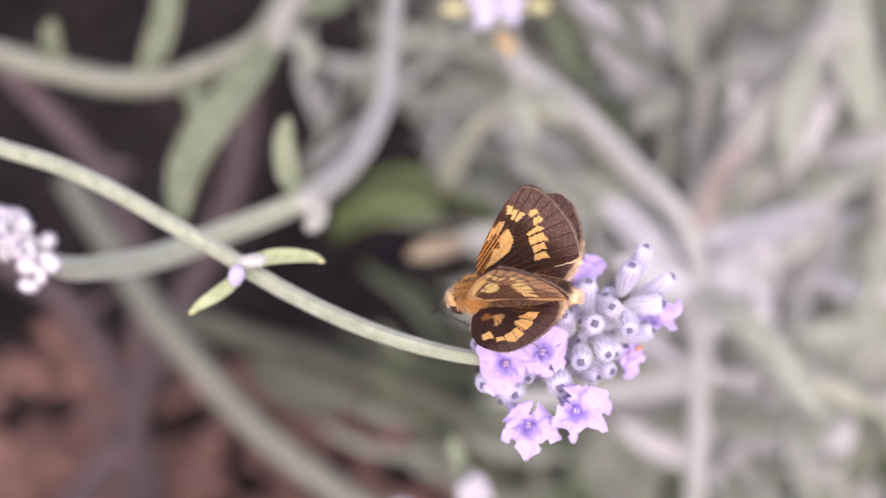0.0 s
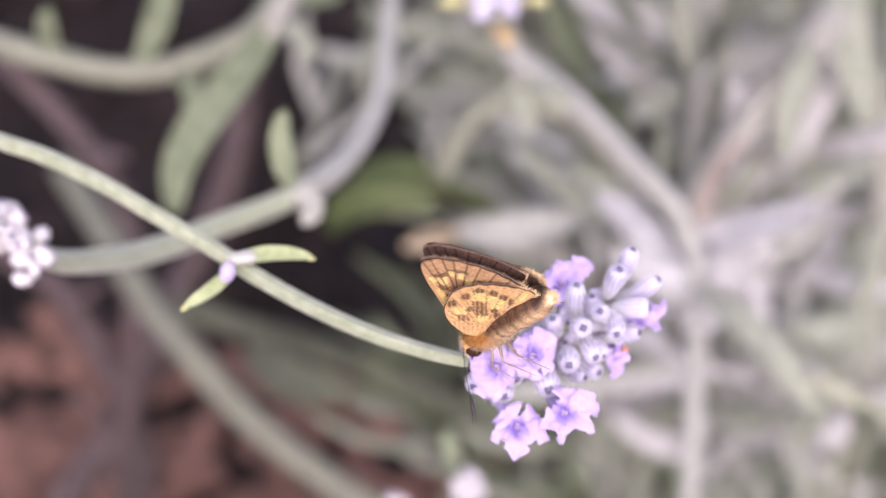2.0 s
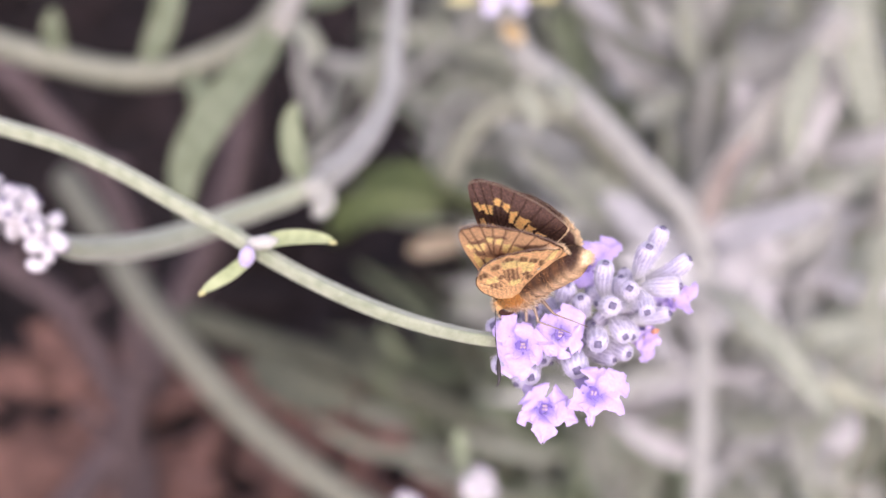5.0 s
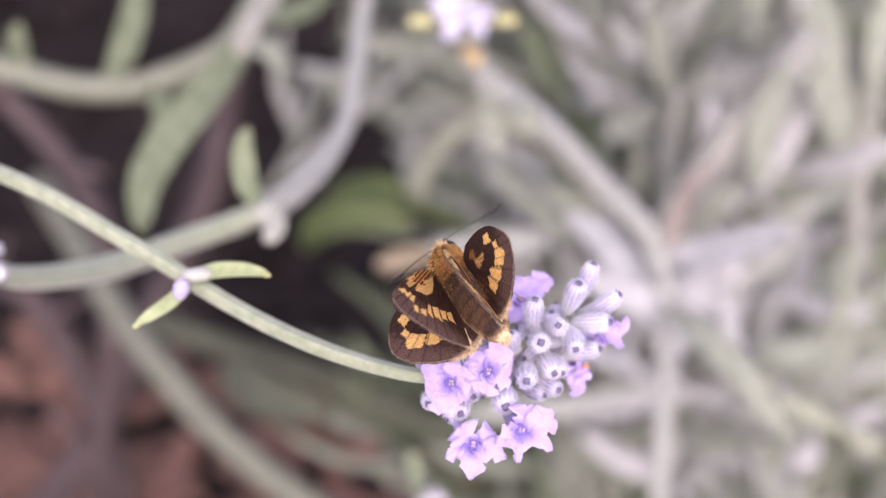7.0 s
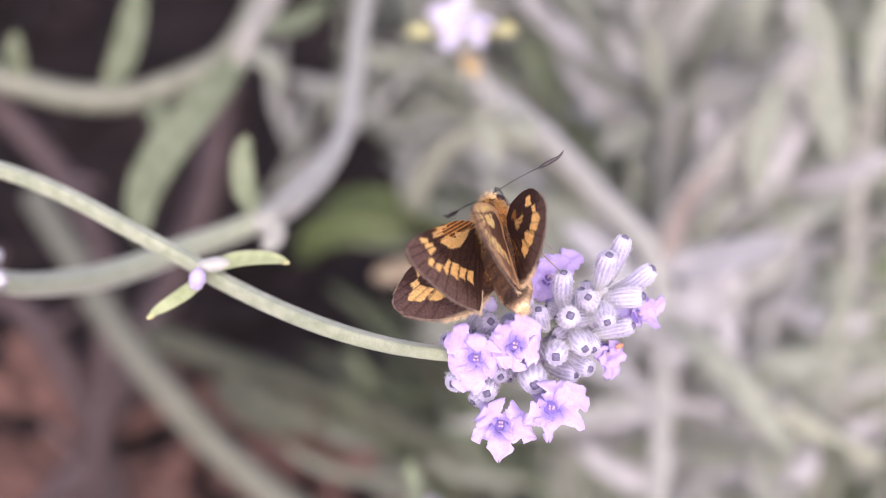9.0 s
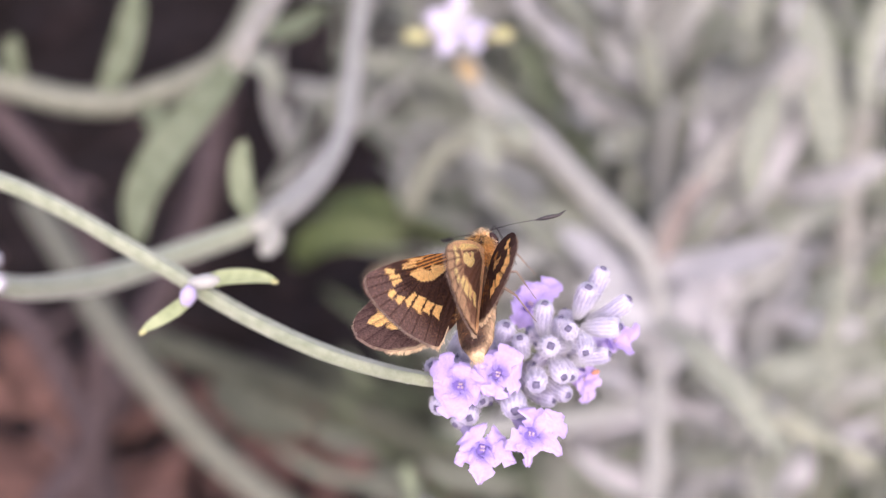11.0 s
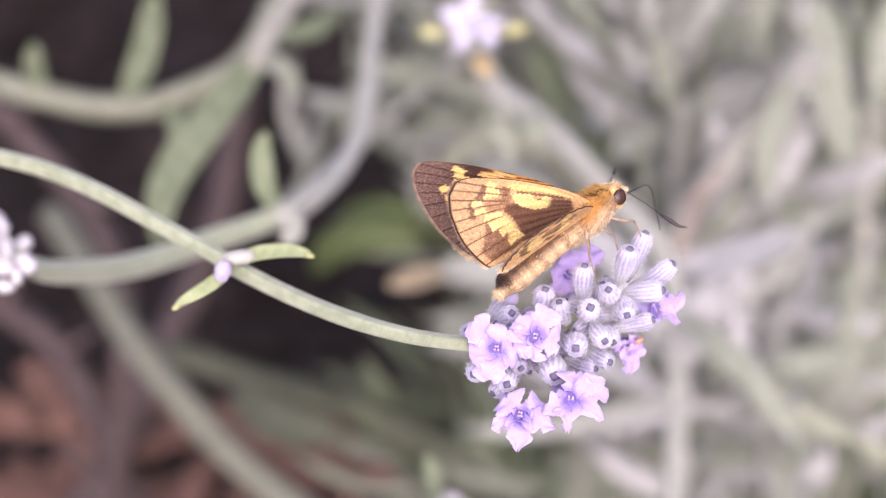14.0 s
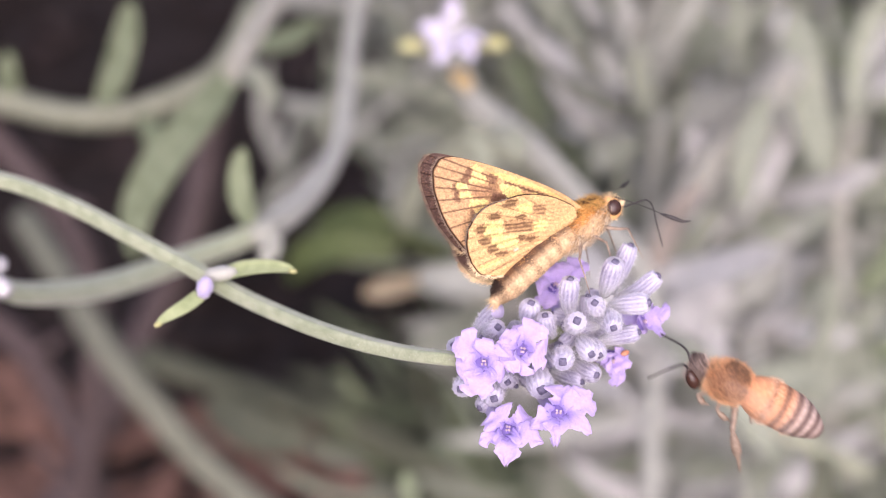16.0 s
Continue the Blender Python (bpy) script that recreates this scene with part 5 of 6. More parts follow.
    fur("tail_tuft", ab, [((-6.8, 0, -1.1), (0.25, 0.38, 0.38))], 170, 0.55, 0.018, lambda p, q: CREAM * (0.75 + 0.3 * q), (-2.0, 0, -0.3), 44)
    return b, {(k, s): wing_part(k, s == "L", b) for k in "FH" for s in "LR"}, {"head": hd, "abdomen": ab}, feelers


skipper, wings, body_parts, antennae = butterfly()

# ---- the honey bee ----


def bee():
    b = thing("honey_bee", (90, -10, -74), "amber honey bee with dark bands, flying in", "bee")
    v, f = blob((0, 0, 0), (1.5, 1.55, 1.85), (1, 0, 0), 18, 22)
    part("thorax", mesh("thorax", v, f, body_mat, np.array([0.22, 0.11, 0.06])), b, "furry amber thorax with a bare dark back")
    # abdomen: overlapping rings, amber in front, dark and grey towards the pointed end
    n, sides = 72, 28
    v, f = tube([(-1.0, 0, 0.0), (-2.4, 0, -0.05), (-4.6, 0, -0.2), (-6.4, 0, -0.5), (-7.6, 0, -0.8)],
                lambda k: (0.80 + 0.88 * np.sin(min(1.0, k * 3.0 + 0.05) * np.pi / 2) - 0.25 * max(0, k - 0.35) - 5.2 * max(0, k - 0.58) ** 2.0) * (1 + 0.022 * ((k * 6.2) % 1.0)), n, sides)
    k = np.repeat(np.linspace(0, 1, n), sides)
    amber, dark, grey = np.array([0.66, 0.31, 0.16]), np.array([0.09, 0.05, 0.045]), np.array([0.55, 0.42, 0.37])
    col = np.tile(amber, (len(v), 1))
    late = smoothstep(0.45, 0.68, k)[:, None]
    col = col * (1 - late) + grey * late
    for c0, w0, amount in ((0.30, 0.030, 0.55), (0.45, 0.040, 0.8), (0.59, 0.042, 0.9), (0.72, 0.044, 0.95), (0.85, 0.044, 0.95), (1.0, 0.07, 1.0)):
        m = amount * np.exp(-((k - c0) / w0) ** 2)[:, None]
        col = col * (1 - m) + dark * m
    abdomen = part("abdomen", mesh("abdomen", v, f, body_mat, col), b, "amber abdomen with dark and grey bands and a dark tip")
    v, f = blob((2.45, 0, -0.40), (1.45, 1.15, 0.80), (1, 0, -0.35), 14, 20)
    hd = part("head", mesh("head", v, f, body_mat, np.array([0.10, 0.07, 0.06])), b, "dark grey-brown hairy head")
    for y in (1, -1):
        v, f = blob((2.62, y * 1.08, -0.35), (0.46, 0.80, 0.46), (0.2, y, 0.1), 12, 16)
        part("eye", mesh("eye", v, f, eye_mat), hd, "dark brown oval eye")
        v, f = tube([(3.1, y * 0.32, -0.3), (3.7, y * 0.7, 0.3), (4.2, y * 1.1, 0.2), (5.7, y * 2.35, -0.9)], (0.10, 0.075), 18, 8)
        part("antenna", mesh("antenna", v, f, chitin_mat), hd, "elbowed dark antenna")
        for x0, kn, an, ft, w in ((1.2, (1.7, 1.2, -1.5), (1.0, 1.2, -2.0), (0.5, 1.0, -2.1), 0.16), (0.0, (-0.1, 1.5, -1.8), (-1.0, 1.4, -2.3), (-1.6, 1.2, -2.5), 0.16), (-1.2, (-1.7, 2.3, -2.2), (-3.0, 2.5, -4.0), (-4.0, 2.5, -5.7), 0.26)):
            p = [np.array((q[0], y * q[1], q[2])) for q in ((x0, 0.8, -1.3), kn, an, ft)]
            v, f = join([tube([p[0], p[1]], (w, w * 0.8), 8, 8), tube([p[1], (p[1] + p[2]) / 2, p[2]], lambda q: w * (0.55 + 1.0 * np.sin(2.2 * q)), 10, 8), tube([p[2], p[3]], (w * 0.8, w * 0.3), 8, 8)])
            part("leg", mesh("leg", v, f, leg_mat), b)
        for nm, L, wd, back in (("forewing", 8.2, 2.7, -0.55), ("hindwing", 5.6, 1.9, -0.95)):
            d = np.array([back, y * 0.75, 0.35])
            d /= np.linalg.norm(d)
            r0 = np.array([0.5 if nm == "forewing" else -0.4, y * 1.2, 1.2])
            v, f = blade([r0, r0 + d * L * 0.5, r0 + d * L], wd, (0.3, 0, 1), 14, 5, 0.02, 0.02, 0.8, 0.01, 2)
            part(nm, mesh(nm, v, f, bee_wing), b, "clear membranous wing")

    def coat(p, q):
        bare = p[2] > 0.55 and np.hypot(p[0] + 0.1, p[1]) < 0.95
        return np.array([0.16, 0.09, 0.06]) * (0.7 + 0.6 * q) if bare and q < 0.8 else np.array([0.86, 0.47, 0.25]) * (0.55 + 0.55 * q)
    fur("fur", b, [((0, 0, 0.0), (1.85, 1.5, 1.55))], 4200, 0.42, 0.015, coat, (-0.3, 0, 0.1), 51)
    fur("neck_fur", b, [((1.5, 0, -0.1), (0.5, 1.15, 1.15))], 900, 0.45, 0.014, lambda p, q: np.array([0.88, 0.56, 0.33]) * (0.6 + 0.5 * q), (0.2, 0, 0.1), 54)
    fur("head_fur", hd, [((2.55, 0, -0.3), (0.75, 1.05, 1.2))], 900, 0.34, 0.014, lambda p, q: np.array([0.72, 0.56, 0.50]) * (0.5 + 0.6 * q) if abs(p[1]) < 0.75 else np.array([0.12, 0.08, 0.06]), (0.1, 0, 0.3), 52)
    fur("abdomen_fur", abdomen, [((-3.0, 0, -0.1), (1.4, 1.75, 1.75)), ((-4.9, 0, -0.3), (1.4, 1.55, 1.55))], 3600, 0.42, 0.013, lambda p, q: np.array([0.84, 0.56, 0.38]) * (0.6 + 0.5 * q) if q < 0.7 or p[0] > -3.6 else np.array([0.30, 0.20, 0.17]), (-1.5, 0, 0), 53)
    return b


bee_wing, wn_, wl_, wb_ = nodes_of("bee_wing_membrane")
wb_.inputs["Base Color"].default_value = (0.75, 0.68, 0.58, 1)
wb_.inputs["Roughness"].default_value = 0.25
wb_.inputs["Alpha"].default_value = 0.03
honey_bee = bee()


ANTENNA = {"L": ((5.1, 0.55, 0.65), (7.1, 3.9, -1.2)), "R": ((5.1, -0.55, 0.65), (7.1, -3.9, -1.2))}
HINGE = {("F", "L"): (2.6, 0.8, 0.7), ("F", "R"): (2.6, -0.8, 0.7), ("H", "L"): (1.6, 1.0, 0.4), ("H", "R"): (1.6, -1.0, 0.4)}


def flap(kind, side, lift, sweep, twist):
    """A wing's pose on the thorax: raised, swept back and turned on its own length, in degrees."""
    sign = 1 if side == "L" else -1
    return Matrix.Translation(Vector(HINGE[kind, side]) * MM) @ Matrix.Rotation(sign * radians(lift), 4, "X") @ Matrix.Rotation(sign * radians(sweep), 4, "Z") @ Matrix.Rotation(sign * radians(twist), 4, "X")


def bent(joint, nod, turn):
    """The head or abdomen turned about its joint."""
    c = Matrix.Translation(Vector(joint) * MM)
    return c @ pose(0, 0, 0, 0, nod, turn) @ c.inverted()


def aimed(side, x, y, z):
    """An antenna turned about its root until it points along x, y, z."""
    root, tip = ANTENNA[side]
    c = Matrix.Translation(Vector(root) * MM)
    return c @ (Vector(tip) - Vector(root)).rotation_difference(Vector((x, y, z))).to_matrix().to_4x4() @ c.inverted()


def motions():
    walk(lavender, [
        (0, lpose(-49.32, 13.88, -134.856, 0.002, -0.002, 0.001)),
        (0.5, lpose(-49.957, 13.787, -136.061, 2.269, 1.252, 0.945)),
        (1, lpose(-49.916, 13.773, -135.44, 1.892, 1.065, 0.658)),
        (1.5, lpose(-50.127, 13.785, -135.877, 2.398, 0.888, 1.447)),
        (2, lpose(-50.127, 13.742, -135.974, 2.575, 1.605, 0.26)),
        (2.5, lpose(-50.467, 13.579, -136.374, 2.885, 1.498, 0.523)),
        (3, lpose(-49.912, 13.801, -135.71, 1.718, 1.47, 0.434)),
        (3.5, lpose(-49.235, 13.958, -134.26, 0.137, 1.011, -0.439)),
        (4, lpose(-49.524, 13.743, -134.111, -0.188, 0.174, -0.01)),
        (6.5, lpose(-49.806, 13.087, -136.437, 1.742, 1.308, 0.163)),
        (7, lpose(-49.414, 13.62, -134.61, 0.891, 0.663, 0.686)),
        (7.5, lpose(-48.875, 14.187, -134.855, -0.613, 0.073, 1.136)),
        (8, lpose(-49.612, 13.339, -135.76, 1.447, 0.92, 0.56)),
        (8.5, lpose(-49.27, 13.398, -135.142, 0.956, 0.952, 0.283)),
        (9, lpose(-47.718, 14.215, -132.7, -3.42, -1.73, 1.598)),
        (9.5, lpose(-48.308, 14.002, -134.185, -2.058, -0.106, 0.501)),
        (10, lpose(-49.204, 13.589, -135.033, 0.192, 0.323, 0.828)),
        (12.5, lpose(-47.8, 14.077, -132.921, -2.468, -0.502, 0.507)),
        (13, lpose(-47.912, 14.056, -132.962, -2.828, -1.501, 1.065)),
        (13.5, lpose(-47.385, 13.909, -131.573, -4.318, -2.321, 0.151)),
        (14, lpose(-47.117, 13.457, -130.747, -3.9, -2.257, -0.134)),
        (14.5, lpose(-47.859, 14.195, -132.563, -3.29, -1.887, 0.829)),
        (15, lpose(-47.945, 14.222, -133.04, -2.827, -1.669, 0.9)),
        (15.5, lpose(-46.49, 13.862, -129.716, -4.869, -3.231, 0.764)),
        (16, lpose(-47.388, 14.083, -131.811, -4.229, -1.82, 0.88)),
    ])
    walk(skipper, [
        (0, lpose(4.75, -3.32, -119.71, 28.96, 40.65, -174.7)),
        (0.5, lpose(4.48, -3.01, -120.71, 38.33, 39.46, -172.87)),
        (1, lpose(4.52, -3.29, -119.99, 33.85, 38.81, -170.46)),
        (1.5, lpose(4.68, -2.65, -117.88, 33.52, 46.49, -157.14)),
        (2, lpose(4.4, -5.19, -119.25, 57.47, 59.33, -139.54)),
        (2.5, lpose(4.1, -5.01, -119.28, 56.71, 58.97, -136.52)),
        (3, lpose(4.92, -4.62, -119.44, 59.69, 58.63, -136.72)),
        (3.5, lpose(5.38, -5, -118.52, 61.46, 58.38, -134.07)),
        (4, lpose(5.14, -4.59, -118.18, 59.74, 58.52, -134.32)),
        (6.5, lpose(5.06, -2.96, -120.83, 13.54, 57.64, 162.06)),
        (7, lpose(5.66, -1.33, -120.02, -18.88, 53.08, 117.35)),
        (7.5, lpose(6.54, -0.01, -118.09, -22.61, 52.68, 117.08)),
        (8, lpose(6.03, -1.12, -119.35, -24.79, 44.84, 101.91)),
        (8.5, lpose(6.44, -1.17, -118.03, -29.08, 44.84, 99.14)),
        (9, lpose(8, 2.01, -117.97, -28.63, 49.29, 97.78)),
        (9.5, lpose(7.26, 0.08, -118.22, -33.74, 46.89, 96.39)),
        (10, lpose(6.32, -0.51, -119.17, -35.89, 42.8, 91.44)),
        (12.5, lpose(7.9, -0.53, -116.5, -41.61, 50.38, 64.44)),
        (13, lpose(8.74, 0.72, -118.1, -52.08, 34.25, 62.37)),
        (13.5, lpose(10.84, 1, -118.18, -65.83, 20.59, 39.6)),
        (14, lpose(11.59, 0.53, -117.37, -65.52, 15.46, 35.29)),
        (14.5, lpose(11.79, 2.43, -118.49, -76.71, 13.93, 30.17)),
        (15, lpose(11.49, 2.46, -117.8, -73.93, 17.16, 31.53)),
        (15.5, lpose(13.05, 2.64, -118.21, -73.6, 15.05, 32.43)),
        (16, lpose(12.33, 2.68, -119.61, -81.09, 13.09, 31.51)),
    ])
    walk(wings["F", "L"], [
        (0, flap("F", "L", 77.52, 137.12, -4.61)),
        (0.5, flap("F", "L", 67.70, 136.69, -3.61)),
        (1, flap("F", "L", 69.19, 136.72, -3.73)),
        (1.5, flap("F", "L", 97, 139.8, 0)),
        (2, flap("F", "L", 86.72, 139.45, 4.63)),
        (2.5, flap("F", "L", 86.72, 138.68, 4.18)),
        (3, flap("F", "L", 84.37, 138.36, 4.52)),
        (3.5, flap("F", "L", 83.97, 138.92, 4.38)),
        (4, flap("F", "L", 85.53, 140.15, 4.70)),
        (6.5, flap("F", "L", 77.51, 139.49, -0.1)),
        (7, flap("F", "L", 83.69, 141.1, -1.21)),
        (7.5, flap("F", "L", 84.67, 141.06, -1.49)),
        (8, flap("F", "L", 79.3, 139.74, -3.17)),
        (8.5, flap("F", "L", 77.47, 139.37, -4.29)),
        (9, flap("F", "L", 79.81, 138.81, -5.82)),
        (9.5, flap("F", "L", 78.6, 137.32, -4.51)),
        (10, flap("F", "L", 79.81, 135.69, -3.8)),
        (12.5, flap("F", "L", 76.28, 140.59, -1.61)),
        (13, flap("F", "L", 82.87, 138.7, -4.87)),
        (13.5, flap("F", "L", 85.91, 137.04, 0.28)),
        (14, flap("F", "L", 78.38, 135.47, 0.51)),
        (14.5, flap("F", "L", 78.72, 137.52, -0.4)),
        (15, flap("F", "L", 79.75, 137.94, 0.15)),
        (15.5, flap("F", "L", 87.38, 131.9, -0.02)),
        (16, flap("F", "L", 102.16, 131.64, -0.02)),
    ])
    walk(wings["F", "R"], [
        (0, flap("F", "R", 72.21, 138.07, -6.45)),
        (0.5, flap("F", "R", 79.89, 137.6, -5.86)),
        (1, flap("F", "R", 73.35, 138.56, -6.23)),
        (1.5, flap("F", "R", 87.12, 139.02, -3.37)),
        (2, flap("F", "R", 97.52, 138.81, 1.32)),
        (2.5, flap("F", "R", 97, 138.94, -0.23)),
        (3, flap("F", "R", 99.74, 137.73, -0.16)),
        (3.5, flap("F", "R", 95.5, 138.68, 1.61)),
        (4, flap("F", "R", 88.86, 140.66, 0.29)),
        (6.5, flap("F", "R", 81.48, 140.89, -4)),
        (7, flap("F", "R", 76.75, 142.07, -7.89)),
        (7.5, flap("F", "R", 74.63, 142.99, -13.19)),
        (8, flap("F", "R", 72.13, 132.75, -13.96)),
        (8.5, flap("F", "R", 68.88, 131.73, -16.59)),
        (9, flap("F", "R", 77.51, 138.78, -5.69)),
        (9.5, flap("F", "R", 66.91, 136.41, -5.95)),
        (10, flap("F", "R", 67.88, 135.01, -5.74)),
        (12.5, flap("F", "R", 78.95, 139.65, -3.36)),
        (13, flap("F", "R", 71.13, 140.02, -6.98)),
        (13.5, flap("F", "R", 72.06, 138.15, -0.83)),
        (14, flap("F", "R", 73.89, 136.95, -2.23)),
        (14.5, flap("F", "R", 64.12, 138.66, -1.75)),
        (15, flap("F", "R", 66.79, 139.51, -2.84)),
        (15.5, flap("F", "R", 82.07, 132.07, -2.34)),
        (16, flap("F", "R", 70.71, 132.12, -3.65)),
    ])
    walk(wings["H", "L"], [
        (0, flap("H", "L", 31.13, 121.55, 3.04)),
        (0.5, flap("H", "L", 19.41, 119.88, 4.04)),
        (1, flap("H", "L", 18.04, 115.22, 3.43)),
        (1.5, flap("H", "L", 80, 141, 0)),
        (2, flap("H", "L", 80.45, 130.47, 6.45)),
        (2.5, flap("H", "L", 80.60, 130.50, 6.42)),
        (3, flap("H", "L", 77.77, 130.49, 6.52)),
        (3.5, flap("H", "L", 77.80, 130.47, 6.51)),
        (4, flap("H", "L", 78.98, 130.49, 6.36)),
        (6.5, flap("H", "L", 44.29, 125.37, 1.66)),
        (7, flap("H", "L", 38.63, 129.17, -1)),
        (7.5, flap("H", "L", 37.25, 126.45, -1.31)),
        (8, flap("H", "L", 27.62, 124.05, -0.19)),
        (8.5, flap("H", "L", 26.13, 119.93, -0.43)),
        (9, flap("H", "L", 27.42, 118.15, 0.88)),
        (9.5, flap("H", "L", 25.05, 113.35, -0.82)),
        (10, flap("H", "L", 21.23, 110.05, -0.55)),
        (12.5, flap("H", "L", 23.92, 115.07, -0.25)),
        (13, flap("H", "L", 34, 120, 0)),
        (13.5, flap("H", "L", 42, 120, 0)),
        (14, flap("H", "L", 42, 120, 0)),
        (14.5, flap("H", "L", 42, 120, 0)),
        (15, flap("H", "L", 42, 120, 0)),
        (15.5, flap("H", "L", 87, 131.3, 0)),
        (16, flap("H", "L", 101.6, 131.7, 0)),
    ])
    walk(wings["H", "R"], [
        (0, flap("H", "R", 28.15, 126.27, 2.87)),
        (0.5, flap("H", "R", 34.32, 125.26, 4.73)),
        (1, flap("H", "R", 28.12, 127.46, 3.95)),
        (1.5, flap("H", "R", 76, 141, 0)),
        (2, flap("H", "R", 96.52, 131, 0)),
        (2.5, flap("H", "R", 96, 131, 0)),
        (3, flap("H", "R", 98.74, 131, 0)),
        (3.5, flap("H", "R", 94.5, 131, 0)),
        (4, flap("H", "R", 87.86, 131, 0)),
        (6.5, flap("H", "R", 43.85, 127.48, -1.85)),
        (7, flap("H", "R", 37.99, 122.51, -2.87)),
        (7.5, flap("H", "R", 27.92, 119.09, -2.84)),
        (8, flap("H", "R", 32.33, 116.37, 0.71)),
        (8.5, flap("H", "R", 28.12, 113.75, -1.12)),
        (9, flap("H", "R", 40.23, 119.71, -0.88)),
        (9.5, flap("H", "R", 27.67, 116.86, 0.86)),
        (10, flap("H", "R", 29.78, 114.25, 2.33)),
        (12.5, flap("H", "R", 53, 119.5, 0)),
        (13, flap("H", "R", 38, 120, 0)),
        (13.5, flap("H", "R", 33, 120, 0)),
        (14, flap("H", "R", 33, 120, 0)),
        (14.5, flap("H", "R", 26, 120, 0)),
        (15, flap("H", "R", 28, 120, 0)),
        (15.5, flap("H", "R", 55.96, 125.67, 3.34)),
        (16, flap("H", "R", 58.33, 128.75, 2.21)),
    ])
    walk(body_parts["abdomen"], [
        (0, bent((0.8, 0, -0.1), 9.96, -5.79)),
        (0.5, bent((0.8, 0, -0.1), 9.59, -5.39)),
        (1, bent((0.8, 0, -0.1), 9.96, -6.31)),
        (1.5, bent((0.8, 0, -0.1), 5.23, -8.7)),
        (2, bent((0.8, 0, -0.1), 1.39, -0.79)),
        (2.5, bent((0.8, 0, -0.1), 1.15, -4.27)),
        (3, bent((0.8, 0, -0.1), 1.53, -4.86)),
        (3.5, bent((0.8, 0, -0.1), 0.96, -4.98)),
        (4, bent((0.8, 0, -0.1), 0.59, -3.85)),
        (6.5, bent((0.8, 0, -0.1), 5.15, -3.29)),
        (7, bent((0.8, 0, -0.1), 2.96, 7.18)),
        (7.5, bent((0.8, 0, -0.1), 5.13, 3.99)),
        (8, bent((0.8, 0, -0.1), 0, 0)),
        (8.5, bent((0.8, 0, -0.1), 6.75, 6.28)),
        (9, bent((0.8, 0, -0.1), 4.37, 5.91)),
        (9.5, bent((0.8, 0, -0.1), 5.21, 4.03)),
        (10, bent((0.8, 0, -0.1), 7.16, 4.44)),
        (12.5, bent((0.8, 0, -0.1), -1.91, 2.8)),
        (13, bent((0.8, 0, -0.1), -0.36, 3.24)),
        (13.5, bent((0.8, 0, -0.1), -4.03, -0.91)),
        (14, bent((0.8, 0, -0.1), -3.68, -4.88)),
        (14.5, bent((0.8, 0, -0.1), -1.45, -1.36)),
        (15, bent((0.8, 0, -0.1), -1.73, -4.5)),
        (15.5, bent((0.8, 0, -0.1), -3.53, -5.67)),
        (16, bent((0.8, 0, -0.1), -5.37, -3.23)),
    ])
    walk(body_parts["head"], [
        (0, bent((3.4, 0, 0), 3.7, 5.48)),
        (0.5, bent((3.4, 0, 0), 2.82, 2.34)),
        (1, bent((3.4, 0, 0), 6.17, 7.7)),
        (1.5, bent((3.4, 0, 0), -1.7, 0.89)),
        (2, bent((3.4, 0, 0), 1.59, 21.59)),
        (2.5, bent((3.4, 0, 0), 2.36, 24.10)),
        (3, bent((3.4, 0, 0), 0.66, 24.04)),
        (3.5, bent((3.4, 0, 0), -0.51, 25.51)),
        (4, bent((3.4, 0, 0), 0.11, 25.91)),
        (6.5, bent((3.4, 0, 0), -1.49, 1.43)),
        (7, bent((3.4, 0, 0), 0.49, -3.03)),
        (7.5, bent((3.4, 0, 0), -2.02, -2.56)),
        (8, bent((3.4, 0, 0), -0.67, -1.39)),
        (8.5, bent((3.4, 0, 0), 0.18, -0.17)),
        (9, bent((3.4, 0, 0), -1.73, -4.49)),
        (9.5, bent((3.4, 0, 0), 0.83, -2.03)),
        (10, bent((3.4, 0, 0), 3.14, -0.63)),
        (12.5, bent((3.4, 0, 0), 0.8, -1.46)),
        (13, bent((3.4, 0, 0), 3.3, -7.3)),
        (13.5, bent((3.4, 0, 0), -0.36, -0.08)),
        (14, bent((3.4, 0, 0), -0.19, 0.24)),
        (14.5, bent((3.4, 0, 0), -1.96, -1.26)),
        (15, bent((3.4, 0, 0), 0.61, -1.32)),
        (15.5, bent((3.4, 0, 0), -0.36, 0.92)),
        (16, bent((3.4, 0, 0), 1.05, -2.8)),
    ])
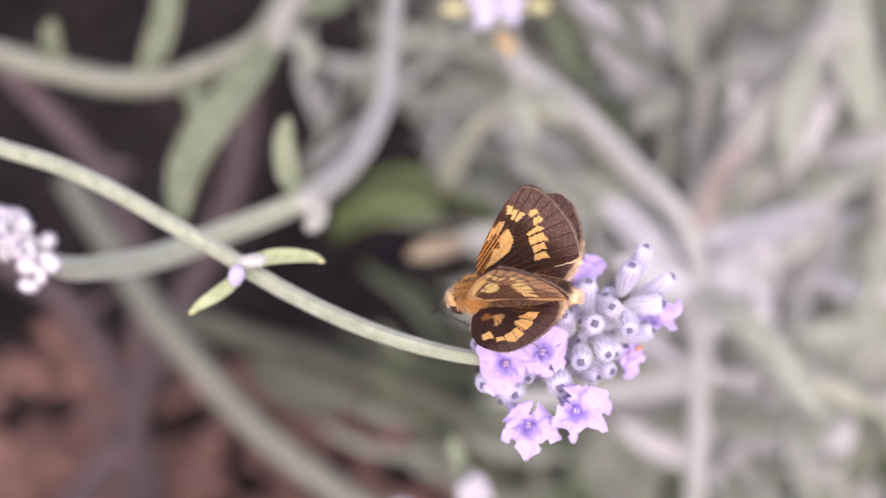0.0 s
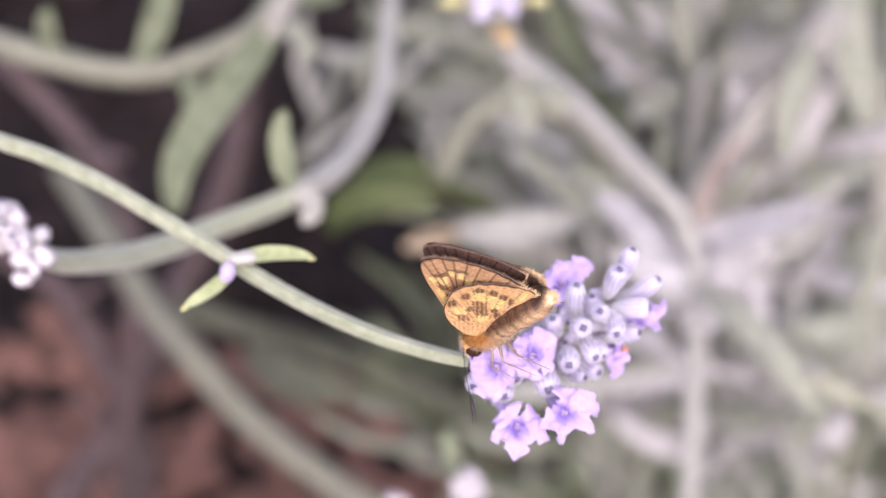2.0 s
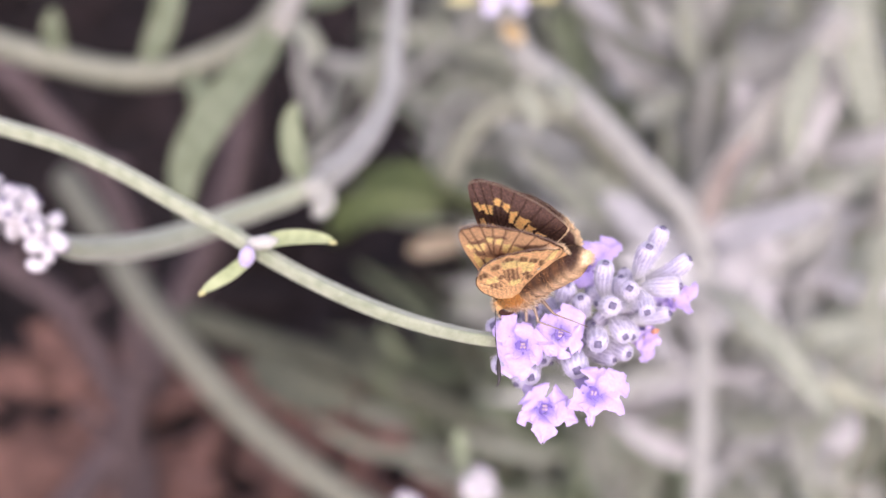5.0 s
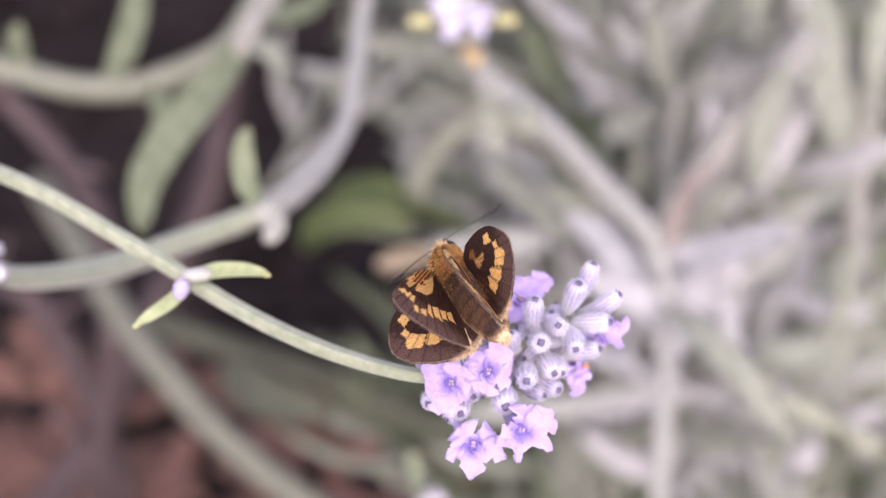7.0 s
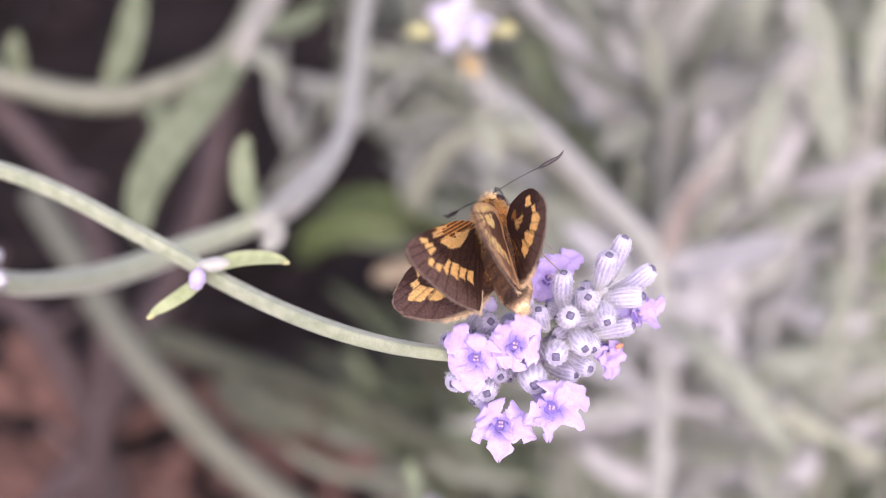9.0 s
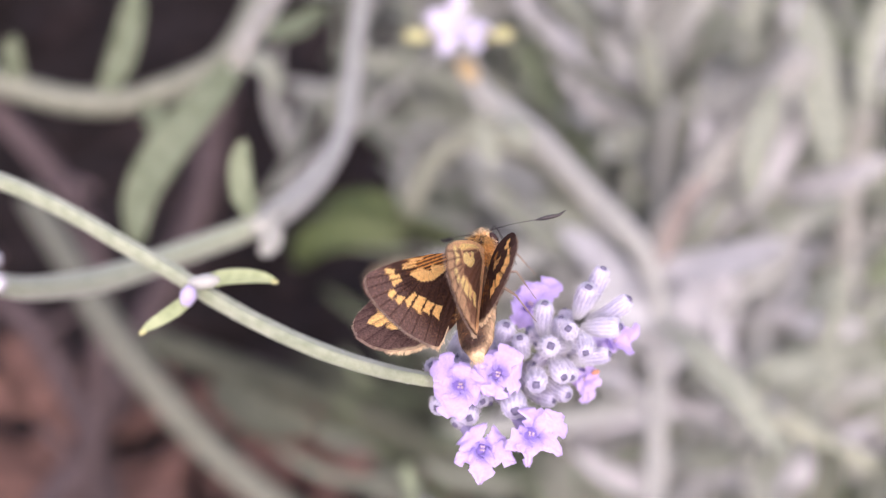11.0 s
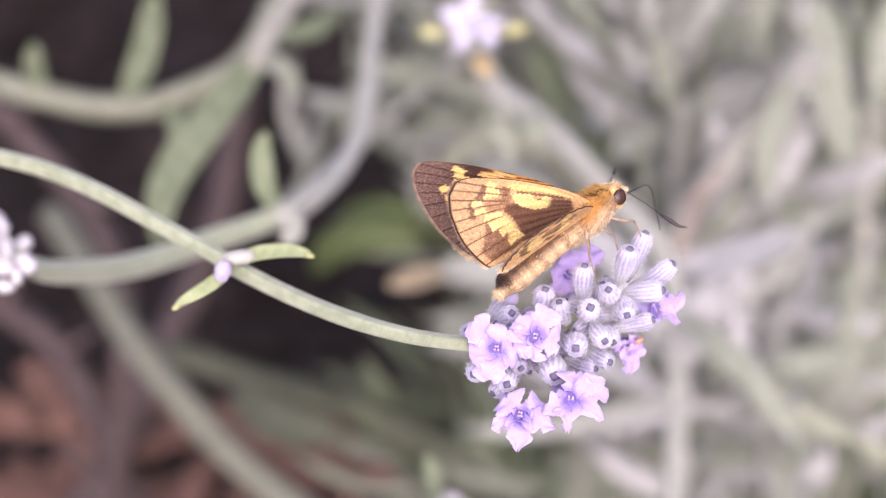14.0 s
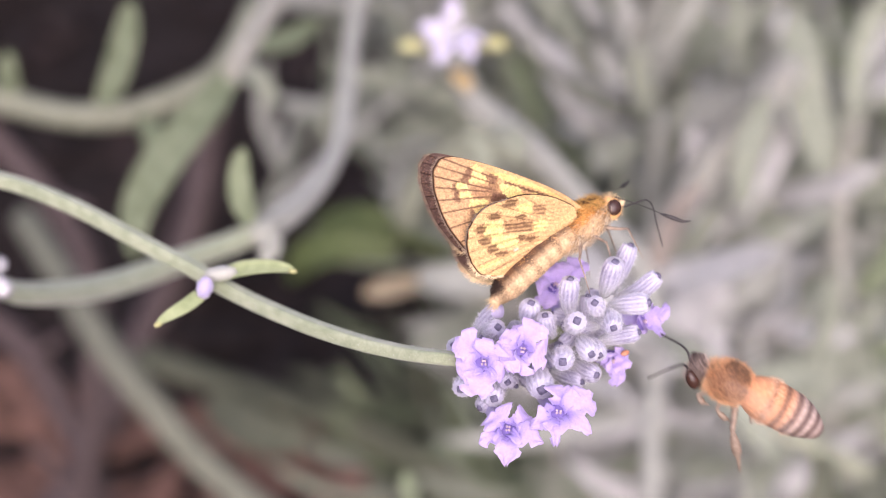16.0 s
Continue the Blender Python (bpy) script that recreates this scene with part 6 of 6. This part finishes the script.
    walk(antennae["L"], [
        (0, aimed("L", 0.04, 0.61, -0.79)),
        (1.5, aimed("L", 0.72, 0.27, -0.64)),
        (2, aimed("L", 0.22, 0.92, -0.31)),
        (2.5, aimed("L", 0.22, 0.9, -0.37)),
        (3, aimed("L", 0.39, 0.81, -0.45)),
        (3.5, aimed("L", 0.29, 0.9, -0.34)),
        (4, aimed("L", 0.31, 0.9, -0.32)),
        (6.5, aimed("L", 0.14, 0.99, 0.05)),
        (7, aimed("L", 0.41, 0.87, -0.26)),
        (7.5, aimed("L", 0.41, 0.86, -0.31)),
        (8, aimed("L", 0.49, 0.77, -0.4)),
        (10, aimed("L", 0.52, 0.75, -0.4)),
        (13, aimed("L", 0.64, 0.74, -0.2)),
        (14.5, aimed("L", 0.51, 0.81, -0.27)),
        (16, aimed("L", 0.62, 0.78, -0.1)),
    ])
    walk(antennae["R"], [
        (0, aimed("R", 0.83, -0.04, -0.56)),
        (1.5, aimed("R", 0.66, -0.64, -0.39)),
        (7, aimed("R", 0.44, -0.76, -0.48)),
        (8, aimed("R", 0.16, -0.97, -0.16)),
        (8.5, aimed("R", 0.53, -0.65, -0.55)),
        (9, aimed("R", 0.23, -0.97, -0.13)),
        (9.5, aimed("R", 0.44, -0.84, -0.32)),
        (10, aimed("R", 0.25, -0.94, -0.25)),
        (12.5, aimed("R", 0.19, -0.93, -0.31)),
        (13, aimed("R", 0.19, -0.74, -0.64)),
        (14.5, aimed("R", 0.32, -0.65, -0.69)),
        (15, aimed("R", 0.51, -0.54, -0.67)),
        (15.5, aimed("R", 0.56, -0.51, -0.65)),
        (16, aimed("R", 0.6, -0.38, -0.71)),
    ])
    walk(honey_bee, [
        (0, lpose(81.783, 2.767, -127.56, 42.85, 0, 161.57)),
        (8, lpose(94.946, 14.014, -128.42, 42.87, 0.61, 162.35)),
        (15.4, lpose(71.275, -2.383, -115.36, 42.87, 0.33, 162.05)),
        (15.6, lpose(56.772, -7.563, -115.36, 42.87, 0.33, 162.05)),
        (15.7, lpose(42.786, -9.117, -115.36, 42.87, 0.33, 162.05)),
        (15.8, lpose(28.425, -5.251, -116.46, 43.06, 1.45, 165.42)),
        (15.9, lpose(26.183, -9.406, -116.73, 42.52, 1.11, 159.32)),
        (16, lpose(24.715, -7.968, -116.71, 42.01, 0.88, 155.44)),
    ])


motions()
